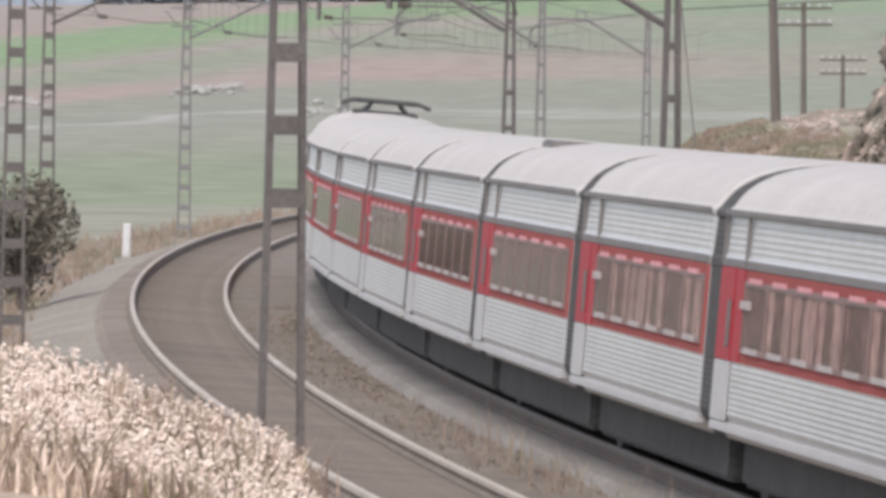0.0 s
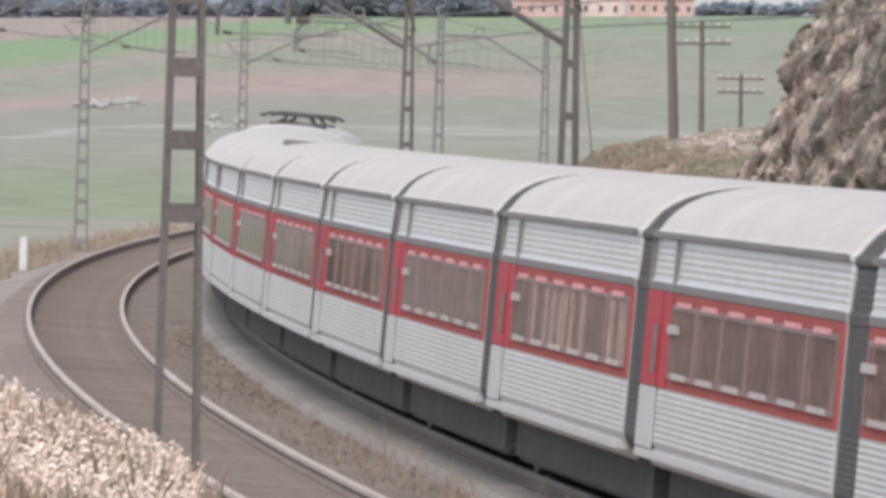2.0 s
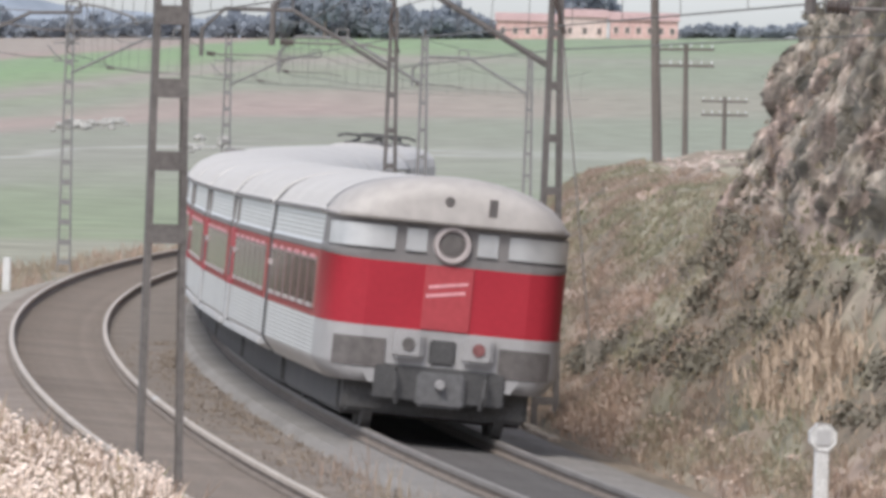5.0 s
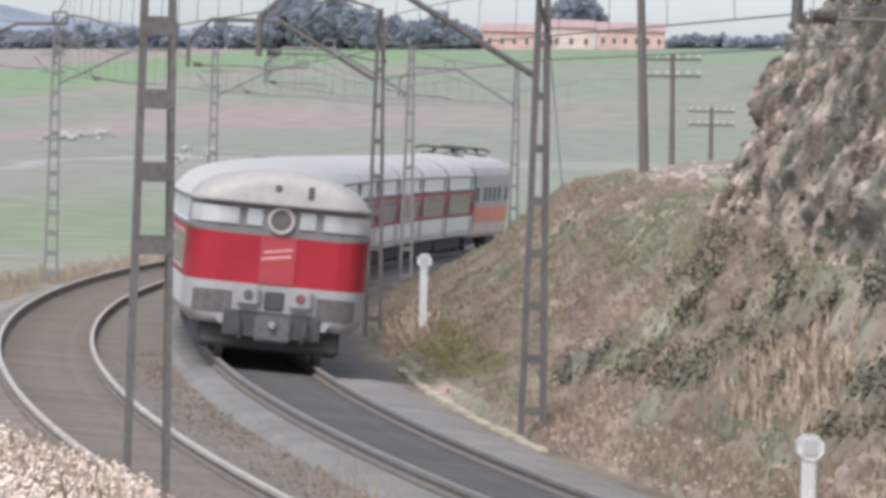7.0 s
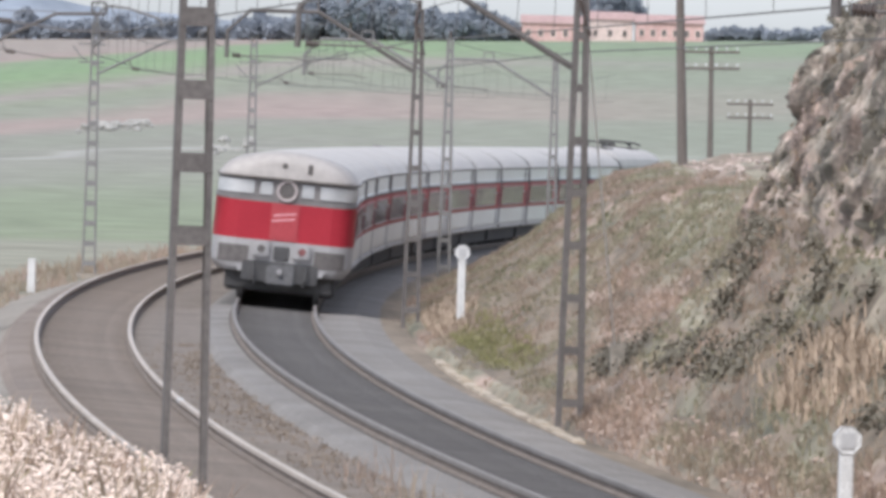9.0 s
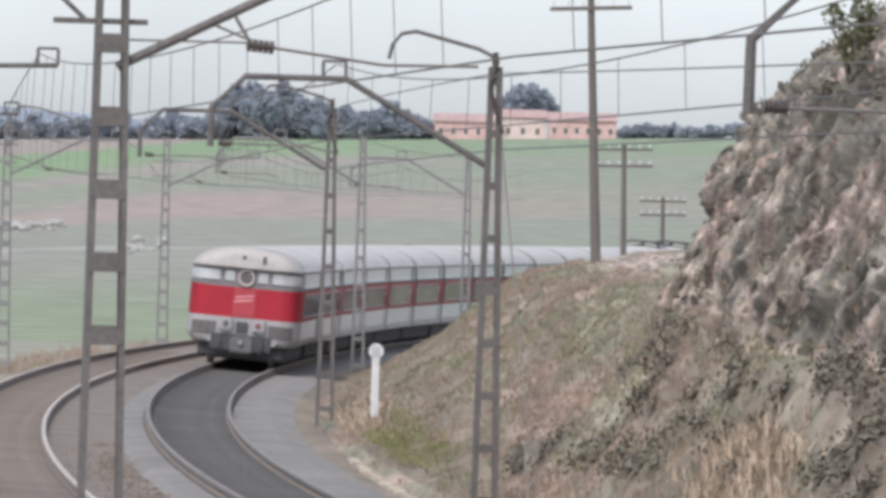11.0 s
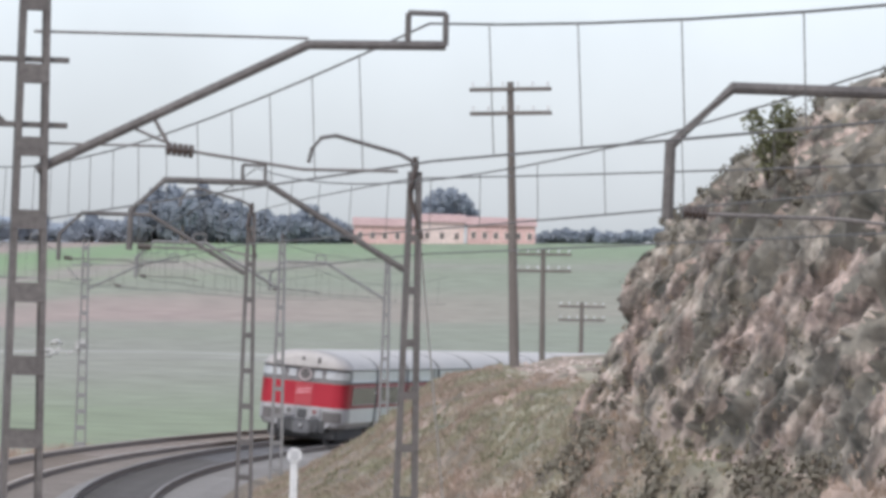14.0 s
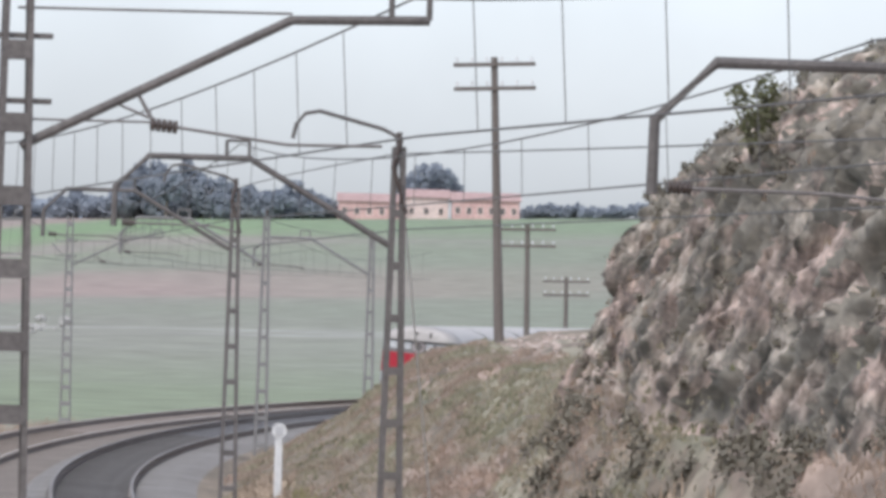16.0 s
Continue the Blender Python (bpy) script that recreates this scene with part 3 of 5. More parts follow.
def car_window(root, y0, y1, sx, pale=0.0):
    """A tinted pane in a pale frame with a curtain behind it, on one side of a carriage."""
    x = 1.6
    z0, z1 = 1.47, 2.15

    def slab(bm, a, b, c, d, xa, xb):
        box(bm, min(sx * xa, sx * xb), a, c, max(sx * xa, sx * xb), b, d)
    bm = bmesh.new()
    slab(bm, y0, y1, z0, z0 + 0.05, x, x + 0.02)
    slab(bm, y0, y1, z1 - 0.055, z1, x, x + 0.02)
    slab(bm, y0, y0 + 0.05, z0 + 0.05, z1 - 0.055, x, x + 0.02)
    slab(bm, y1 - 0.05, y1, z0 + 0.05, z1 - 0.055, x, x + 0.02)
    win = part("window", bm, M["winframe"], root, "brownish red window frame")
    for za, zb, lab, m in ((z0 + 0.005, z0 + 0.06, "pale metal sill", M["trim"]), (z1 - 0.02, z1 + 0.03, "pinkish metal hopper rail", M["emblem"])):
        bm = bmesh.new()
        slab(bm, y0 + 0.3, y1 - 0.3, za, zb, x + 0.02, x + 0.034)
        part("rail_strip", bm, m, win, lab)
    bm = bmesh.new()
    slab(bm, y0 + 0.05, y1 - 0.05, z0 + 0.05, z1 - 0.055, x + 0.012, x + 0.017)
    part("pane", bm, M["glass"], win, "tinted glass pane").visible_shadow = False
    w = (y1 - y0 - 0.1)
    for a, b in ((0.0, 0.2 + pale), (0.84 - 0.5 * pale, 1.0)):
        bm = bmesh.new()
        n = 6
        ring = lambda z: [(sx * (x + 0.003 + 0.005 * (i % 2)), y0 + 0.05 + w * (a + (b - a) * i / n), z) for i in range(n + 1)]
        loft(bm, [ring(z0 + 0.05), ring(z1 - 0.055)], closed=False, caps=False)
        part("curtain", bm, M["palecurtain"] if pale else M["curtain"], win, "half-drawn pale pinkish curtain" if pale else "drawn brown curtain")
    # thin dark sheet on the body side, coloured as cabin gloom
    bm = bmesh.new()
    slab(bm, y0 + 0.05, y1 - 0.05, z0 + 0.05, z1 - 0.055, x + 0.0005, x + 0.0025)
    part("interior", bm, M["cabin"], win, "dark sheet behind the glass, painted as the unlit cabin")


def wheelset(root, y):
    bm = bmesh.new()
    for sx in (-1, 1):
        tube(bm, [(sx * 0.80, y, 0.46), (sx * 0.93, y, 0.46)], 0.46, 24)
    tube(bm, [(-0.82, y, 0.46), (0.82, y, 0.46)], 0.08, 10)
    part("wheelset", bm, M["under"], root, "dark dirty steel wheels")


def gangway(root):
    bm = bmesh.new()
    rings = []
    for i in range(9):
        fold = (0.97, 0.98, 0.01) if i % 2 == 0 else (0.988, 0.992, 0.0)
        rings.append(body_ring(CAR - 0.5 + i * 0.125, *fold))
    loft(bm, rings)
    part("gangway", bm, M["gap"], root, "black rubber bellows between carriages")


def car_door(root, y, sx):
    bm = bmesh.new()
    xa, xb = sorted((sx * 1.603, sx * 1.622))
    box(bm, xa, y, 0.80, xb, y + 0.9, 1.365, 0.006)
    part("door_panel", bm, M["door"], root, "plain grey lower door panel")
    bm = bmesh.new()
    box(bm, xa, y, 1.372, xb, y + 0.9, 2.252, 0.006)
    door = part("door", bm, M["red"], root, "bright red carriage door")
    bm = bmesh.new()
    xc, xd = sorted((sx * 1.622, sx * 1.66))
    box(bm, xc, y + 0.1, 1.5, xd, y + 0.13, 1.95, 0.004)
    part("handle", bm, M["darkband"], door, "vertical dark grab handle")
    for dy in (-0.53, 0.86):
        bm = bmesh.new()
        xe, xf = sorted((sx * 1.585, sx * 1.625))
        box(bm, xe, y + dy, 2.27, xf, y + dy + 0.035, 2.73, 0.005)
        part("panel_seam", bm, M["darkband"], root, "dark vertical seam above the door")


def build_car(pale=()):
    """pale: share of curtain drawn in each window of the outer side."""
    root = thing("railway_carriage", "low silver corrugated aluminium carriage with red window band" + (" and pale curtains" if any(pale) else ""), "train carriage", group="carriages of the train")
    bm = bmesh.new()
    loft(bm, [body_ring(0.5, 0.985, 0.993), body_ring(0.55), body_ring(CAR - 0.55), body_ring(CAR - 0.5, 0.985, 0.993)], index=lambda k: slot(strip(k)))
    part("body", bm, [M["alu"], M["band"], M["roof"], M["darkband"]], root)
    gangway(root)
    bm = bmesh.new()
    box(bm, -1.24, 0.45, 0.16, 1.24, CAR - 0.45, 0.66, 0.05)
    part("underframe", bm, M["under"], root, "dark dusty underframe")
    for sx in (-1, 1):
        car_door(root, CAR - 1.46, sx)
        bm = bmesh.new()
        xa, xb = sorted((sx * 1.602, sx * 1.614))
        box(bm, xa, CAR - 1.97, 1.374, xb, CAR - 1.475, 2.25, 0.004)
        part("end_panel", bm, M["red"], root, "bright red panel beside the door")
        for i in range(6):
            car_window(root, 0.6 + i * 1.415, 0.6 + i * 1.415 + 1.385, sx, pale[i] if pale else 0.0)
        bm = bmesh.new()
        xa, xb = sorted((sx * 1.60, sx * 1.635))
        box(bm, xa, 0.55, 2.735, xb, CAR - 0.55, 2.80, 0.012)
        part("gutter", bm, M["darkband"], root, "dark roof gutter rail")
        bm = bmesh.new()
        box(bm, min(sx * 1.6, sx * 1.645), CAR - 2.5, 1.88, max(sx * 1.6, sx * 1.645), CAR - 1.98, 1.96, 0.006)
        part("destination_plate", bm, M["trim"], root, "small pale plate beside the door")
        bm = bmesh.new()
        box(bm, min(sx * 1.5, sx * 1.62), 0.55, 0.70, max(sx * 1.5, sx * 1.62), CAR - 0.55, 0.79, 0.01)
        part("skirt_rail", bm, M["door"], root, "plain grey skirt rail")
    wheelset(root, 0.0)
    return root


def cap_band(bm, ring, z_slots):
    """Closes the end of the body with one strip for each level."""
    n = len(SIDE)
    vs = [bm.verts.new(p) for p in ring]
    for j in range(n - 1):
        a, b = vs[j], vs[j + 1]
        c = vs[2 * n - 2 - j]
        d = vs[2 * n - 2 - (j + 1)]
        f = bm.faces.new((a, b, d, c) if b is not d else (a, b, c))
        f.material_index = z_slots(j)


def build_tail():
    root = thing("tail_carriage", "silver end carriage with bright red rounded tail", "train carriage", group="carriages of the train")
    tail_slot = lambda j: 1 if j == I_RED else (2 if j >= I_ROOF else (3 if I_HIGH <= j < I_ROOF else 0))
    secs = [(0.0, 0.66, 0.975), (0.03, 0.77, 0.978), (0.1, 0.87, 0.983), (0.24, 0.935, 0.99), (0.48, 0.98, 0.996), (0.8, 1.0, 1.0), (1.35, 1.0, 1.0)]

    def wrap(name, x0, x1, z0, z1, material, parent, label="", proud=0.014):
        """A curved panel that follows the rounded nose."""
        n = 9
        cols = [x0 + (x1 - x0) * i / n for i in range(n + 1)]
        bow = lambda x: lerp(abs(x) / 1.59, [(w, y) for y, w, _ in secs[:-1]])
        rows = [[(x * (1 + k * 0.006), bow(x) - k * proud, z) for x in cols] for z, k in ((z0, -1), (z0, 1), (z1, 1), (z1, -1))]
        bm = bmesh.new()
        for a, b in zip(rows, rows[1:]):
            loft(bm, [a, b], closed=False, caps=False)
        return part(name, bm, material, parent, label, smooth=True)
    bm = bmesh.new()
    loft(bm, [body_ring(y, w, t) for y, w, t in secs], caps=False, index=lambda k: tail_slot(strip(k)))
    cap_band(bm, body_ring(0.0, 0.66, 0.975), tail_slot)
    part("end_shell", bm, [M["endgrey"], M["red"], M["tailroof"], M["darkband"]], root, "bright red and grey rounded tail end", smooth=True)
    bm = bmesh.new()
    loft(bm, [body_ring(1.352), body_ring(CAR - 0.55), body_ring(CAR - 0.5, 0.985, 0.993)], index=lambda k: slot(strip(k)))
    part("body", bm, [M["alu"], M["band"], M["roof"], M["darkband"]], root)
    gangway(root)
    # overhanging brow of the roof above the end windows
    bm = bmesh.new()
    brow = lambda y, w, h, base=2.745: [(x * w, y, base + (z - 2.835) * h) for x, z in ROOF] + [(-x * w, y, base + (z - 2.835) * h) for x, z in ROOF[-2::-1]]
    loft(bm, [brow(-0.15, 0.56, 0.66), brow(-0.135, 0.68, 0.84), brow(-0.08, 0.8, 1.0), brow(0.02, 0.89, 1.11), brow(0.16, 0.95, 1.18), brow(0.36, 0.99, 1.22), brow(0.8, 1.01, 1.2), brow(1.6, 1.015, 1.03, 2.83)])
    part("roof_brow", bm, M["tailroof"], root, "pale domed roof end", smooth=True)
    for x0, x1 in ((-1.56, -0.74), (-0.60, -0.33), (0.33, 0.60), (0.74, 1.56)):
        w = wrap("end_window", x0, x1, 2.37, 2.67, M["sheen"], root, "end window, reflected pale sky put into its colour")
        for z in (2.352, 2.668):
            wrap("window_seal", x0, x1, z, z + 0.02, M["gap"], w, proud=0.022)
    # round lamp on the centre line
    bm = bmesh.new()
    seg = 28
    for r0, r1, y0, y1 in ((0.25, 0.235, 0.0, -0.08), (0.235, 0.19, -0.08, -0.08), (0.19, 0.17, -0.08, -0.03)):
        loft(bm, [[(r0 * math.cos(a * math.tau / seg), y0, 2.49 + r0 * math.sin(a * math.tau / seg)) for a in range(seg)], [(r1 * math.cos(a * math.tau / seg), y1, 2.49 + r1 * math.sin(a * math.tau / seg)) for a in range(seg)]], caps=False)
    lamp = part("round_lamp", bm, M["trim"], root, "round lamp in a pale metal ring", smooth=False)
    bm = bmesh.new()
    loft(bm, [[(0.18 * math.cos(a * math.tau / seg), -0.03, 2.49 + 0.18 * math.sin(a * math.tau / seg)) for a in range(seg)], [(0.1 * math.cos(a * math.tau / seg), -0.045, 2.49 + 0.1 * math.sin(a * math.tau / seg)) for a in range(seg)]])
    part("lens", bm, M["dim"], lamp, "dull unlit lamp glass")
    # emblem panel, lamps, grilles, buffers
    bm = bmesh.new()
    box(bm, -0.32, -0.022, 1.36, 0.32, 0.02, 2.2, 0.01)
    panel = part("end_door", bm, M["fadedred"], root, "flush centre door in faded red")
    for z, dx in ((1.96, 0.0), (1.84, -0.03)):
        bm = bmesh.new()
        box(bm, -0.26, -0.03, -0.022, 0.26, 0.0, 0.022, 0.0, Matrix.Translation((dx, 0, z)) @ Matrix.Rotation(radians(-9), 4, "Y"))
        part("emblem_bar", bm, M["emblem"], panel, "pale emblem bar")
    for sx in (-1, 1):
        wrap("grille", sx * 0.74, sx * 1.42, 0.82, 1.2, M["dim"], root, "dark vent grille", 0.02)
        bm = bmesh.new()
        box(bm, sx * 0.46 - 0.2, -0.16, 0.96, sx * 0.46 + 0.2, 0.05, 1.34, 0.05)
        house = part("lamp_housing", bm, M["endgrey"], root, "pale grey lamp housing")
        bm = bmesh.new()
        tube(bm, [(sx * 0.46, -0.155, 1.16), (sx * 0.46, -0.185, 1.16)], 0.085, 16)
        part("tail_lamp", bm, M["redlens"] if sx > 0 else M["dim"], house, "red tail lamp lens" if sx > 0 else "dark unlit lamp glass")
    # solid black blocks paint the shade of the recesses
    bm = bmesh.new()
    box(bm, -0.17, -0.045, 0.92, 0.17, 0.05, 1.24, 0.02)
    part("coupling_recess", bm, M["gap"], root, "black square block drawn for the recess between the lamps")
    bm = bmesh.new()
    box(bm, -0.86, -0.03, 0.42, 0.86, 0.05, 0.88, 0.02)
    part("drawgear", bm, M["gap"], root, "black box standing in for the shaded drawgear recess")
    # dark box added where shadow lies below the tail
    bm = bmesh.new()
    box(bm, -1.22, 0.3, 0.22, 1.22, 0.75, 0.68, 0.05)
    part("end_beam", bm, M["under"], root, "dark box filling the shade under the tail")
    bm = bmesh.new()
    box(bm, -0.3, -0.12, 0.36, 0.34, 0.0, 0.82, 0.04)
    cover = part("coupling_cover", bm, M["coverplate"], root, "grey cover plate over the coupling")
    bm = bmesh.new()
    tube(bm, [(0, -0.1, 0.66), (0, -0.24, 0.66)], 0.075, 14, 0.055)
    part("coupling_pin", bm, M["endgrey"], cover, "pale round coupling head")
    for sx in (-1, 1):
        bm = bmesh.new()
        tube(bm, [(sx * 0.6, -0.04, 0.84), (sx * 0.6, -0.15, 0.78), (sx * 0.58, -0.17, 0.55), (sx * 0.55, -0.1, 0.38)], 0.03, 8)
        part("brake_hose", bm, M["gap"], root, "black hanging brake hose")
    bm = bmesh.new()
    box(bm, -1.24, 0.9, 0.16, 1.24, CAR - 0.45, 0.66, 0.05)
    part("underframe", bm, M["under"], root, "dark dusty underframe")
    bm = bmesh.new()
    tube(bm, [(-0.1, 0.02, 3.06), (-0.1, -0.165, 3.05)], 0.065, 14)
    part("roof_vent", bm, M["dim"], root, "small dark round vent")
    bm = bmesh.new()
    box(bm, 0.42, -0.165, 2.9, 0.53, 0.1, 3.13, 0.01)
    part("signal_board", bm, M["dim"], root, "narrow dark board on the brow")
    for sx in (-1, 1):
        for i in range(6):
            car_window(root, 1.72 + i * 1.46, 1.72 + i * 1.46 + 1.41, sx)
        bm = bmesh.new()
        xa, xb = sorted((sx * 1.60, sx * 1.635))
        box(bm, xa, 1.36, 2.735, xb, CAR - 0.55, 2.80, 0.012)
        part("gutter", bm, M["darkband"], root, "dark roof gutter rail")
        bm = bmesh.new()
        box(bm, min(sx * 1.6, sx * 1.645), CAR - 1.05, 1.88, max(sx * 1.6, sx * 1.645), CAR - 0.55, 1.96, 0.006)
        part("destination_plate", bm, M["trim"], root, "small pale plate beside the door")
    wheelset(root, 1.6)
    wheelset(root, 0.75)
    return root


def build_loco():
    root = thing("electric_locomotive", "grey and orange-red electric locomotive with roof pantographs", "locomotive")
    L = 15.0
    k = 1.02
    bm = bmesh.new()
    side = [(1.40, 0.55), (1.50, 0.7), (1.52, 1.08), (1.53, 1.10), (1.53, 1.62), (1.52, 1.64), (1.52, 2.3), (1.5, 2.75), (1.42, 3.0), (1.2, 3.18), (0.8, 3.3), (0.4, 3.35), (0.0, 3.36)]

    def shell(y, w, top):
        right = [(x * w, y, 0.55 + (z - 0.55) * top) for x, z in side]
        return right + [(-x, yy, z) for x, yy, z in right[-2::-1]]
    slots = lambda q: (lambda j: 1 if 2 <= j <= 4 else (0 if j < 2 else (3 if j < 7 else 2)))(q if q < len(side) - 1 else 2 * len(side) - 3 - q)
    loft(bm, [shell(0.2, 0.86, 0.98), shell(0.5, 0.97, k), shell(1.6, 1.0, k), shell(L - 1.6, 1.0, k), shell(L - 0.5, 0.97, k), shell(L - 0.2, 0.86, 0.98)], index=slots)
    part("body", bm, [M["plaster"], M["orange"], M["roof"], M["endgrey"]], root)
    for y in (3.3, 11.7):
        bm = bmesh.new()
        box(bm, -1.2, y - 1.9, 0.2, 1.2, y + 1.9, 0.8, 0.08)
        bogie = part("bogie", bm, M["under"], root, "dark bogie frame")
        for dy in (-1.2, 1.2):
            for sx in (-1, 1):
                bm = bmesh.new()
                tube(bm, [(sx * 0.8, y + dy, 0.55), (sx * 0.95, y + dy, 0.55)], 0.55, 20)
                part("wheel", bm, M["under"], bogie)
    for y in (3.0, 11.6):
        bm = bmesh.new()
        box(bm, -0.7, y - 0.9, 3.28, 0.7, y - 0.8, 3.44)
        box(bm, -0.7, y + 0.82, 3.28, 0.7, y + 0.9, 3.44)
        for sx in (-0.5, 0.5):
            tube(bm, [(sx, y - 0.85, 3.42), (sx * 0.7, y + 0.9, 3.54), (sx * 0.6, y - 0.5, 3.64)], 0.05, 6)
        tube(bm, [(-0.95, y - 0.55, 3.58), (-0.7, y - 0.52, 3.66), (0.7, y - 0.52, 3.66), (0.95, y - 0.55, 3.58)], 0.05, 6)
        part("pantograph", bm, M["under"], root, "folded dark steel pantograph")
    for sx in (-1, 1):
        for y in (1.5, 4.4, 6.2, 8.0, 9.8, 12.6):
            bm = bmesh.new()
            xa, xb = sorted((sx * 1.5, sx * 1.545))
            box(bm, xa, y, 1.85, xb, y + 0.8, 2.35, 0.01)
            part("side_window", bm, M["dim"], root, "dark side window or louvre")
    for y, s in ((0.18, -1), (L - 0.18, 1)):
        for sx in (-0.65, 0.65):
            bm = bmesh.new()
            box(bm, sx - 0.45, min(y, y + s * 0.03), 2.3, sx + 0.45, max(y, y + s * 0.03), 2.7, 0.01)
            part("cab_window", bm, M["glass"], root, "dark cab window")
    return root


TRAIN = [build_tail()]
_plain = build_car()
_curtained = build_car((0.28, 0.0, 0.2, 0.32, 0.12, 0.0))
TRAIN += [_plain, _curtained]
for i in range(3, N_CARS):
    TRAIN.append(copy_thing(_curtained if i in (4, 5, 8, 11) else _plain, Matrix()))
bm = bmesh.new()
box(bm, -0.95, 9.5, 3.16, -0.4, 10.75, 3.335, 0.03)
part("roof_hatch", bm, M["darkband"], TRAIN[6], "dark flat vent box on the roof")
TRAIN.append(build_loco())

# ---- catenary masts ----
CONTACT, MESSENGER = 5.25, 6.42
INNER_MASTS = [62.8, 118.0, 175.0, 230.0, 284.0]
OUTER_MASTS = [62.4, 118.4, 175.1, 225.0, 276.0]


def insulator(name, pts, parent, label="dark ribbed insulator"):
    bm = bmesh.new()
    a, b = Vector(pts[0]), Vector(pts[1])
    tube(bm, [a, b], 0.022, 8)
    n = 5
    for i in range(n):
        p = a + (b - a) * (i + 0.5) / n
        d = (b - a).normalized() * 0.016
        tube(bm, [p - d, p + d], 0.052, 10)
    return part(name, bm, M["insul"], parent, label)


def lattice(root, z0, z1, w0, w1, step, leg, material, plate=0.06, first=None):
    """Two channel legs drawn together upwards, tied by batten plates."""
    for sx in (-1, 1):
        bm = bmesh.new()
        rings = []
        for z, w in ((z0, w0), (z1, w1)):
            x = sx * w / 2
            o = -sx * leg
            rings.append([(x, -0.09, z), (x + o, -0.09, z), (x + o, -0.07, z), (x + o * 0.25, -0.07, z), (x + o * 0.25, 0.07, z), (x + o, 0.07, z), (x + o, 0.09, z), (x, 0.09, z)])
        loft(bm, rings)
        part("leg", bm, material, root, "rolled steel channel leg")
    z = z0 + step * 0.6 if first is None else first
    while z < z1 - 0.1:
        w = w0 + (w1 - w0) * (z - z0) / (z1 - z0)
        for y in (-0.098, 0.092):
            bm = bmesh.new()
            box(bm, -w / 2 + 0.004, y, z - plate, w / 2 - 0.004, y + 0.006, z + plate)
            part("batten_plate", bm, material, root)
        z += step
    bm = bmesh.new()
    box(bm, -0.45, -0.4, z0 - 0.35, 0.45, 0.4, z0 + 0.05, 0.04)
    part("footing", bm, M["verge"], root, "pale concrete footing")


def inner_mast(u, off, z0, top, lift=0.0, reach=0.0, w0=0.42, w1=0.2, step=0.785, hoop=True, metal=None):
    metal = metal or M["mast"]
    root = thing("catenary_mast", "battened steel catenary mast with a cranked arm over the inner track", "catenary mast", place(u, off, 0), "catenary masts")
    lattice(root, z0, top, w0, w1, step, 0.085, metal)
    a = lambda x, z: (-x, 0.0, z + lift)
    bm = bmesh.new()
    tube(bm, [a(0.12, 4.93), a(2.23, 6.16), a(3.74 + reach, 6.16), a(4.23 + reach, 5.69), a(4.24 + reach, 5.1)], 0.048, 8)
    arm = part("arm", bm, metal, root, "cranked steel tube arm")
    bm = bmesh.new()
    for p, q in (((2.24, 6.16), (2.24, 6.42)), ((2.24, 6.42), (2.58, 6.42)), ((2.58, 6.42), (2.58, 6.16))):
        tube(bm, [a(*p), a(*q)], 0.025, 6)
    part("messenger_bracket", bm, metal, arm, "square messenger wire bracket")
    insulator("insulator", [a(4.12 + reach, 5.16), a(3.92 + reach, 5.15)], root)
    bm = bmesh.new()
    tube(bm, [a(3.92 + reach, 5.15), a(2.8 + reach, 5.14), a(2.4, 5.06)], 0.018, 6)
    part("steady_arm", bm, M["darksteel"], root, "thin steady arm")
    if hoop:
        bm = bmesh.new()
        tube(bm, [(-0.0, 0, top - 0.05), (-0.05, 0, top + 0.16), (-0.25, 0, top + 0.26), (-1.2, 0, top + 0.5), (-1.42, 0, top + 0.46), (-1.55, 0, top + 0.3), (-1.6, 0, top + 0.08)], 0.03, 8)
        part("feeder_arm", bm, metal, root, "curved feeder arm on the mast head")
    insulator("head_insulator", [(0.0, 0.0, top), (0.0, 0.0, top + 0.22)], root)
    if hoop:
        bm = bmesh.new()
        tube(bm, [(0.02, -0.12, top + 0.1), (-0.1, -0.14, top - 0.3), (0.02, -0.14, top - 0.65), (0.12, -0.14, top - 1.0)], 0.035, 7)
        part("jumper", bm, M["insul"], root, "dark hanging jumper cable")
    return root


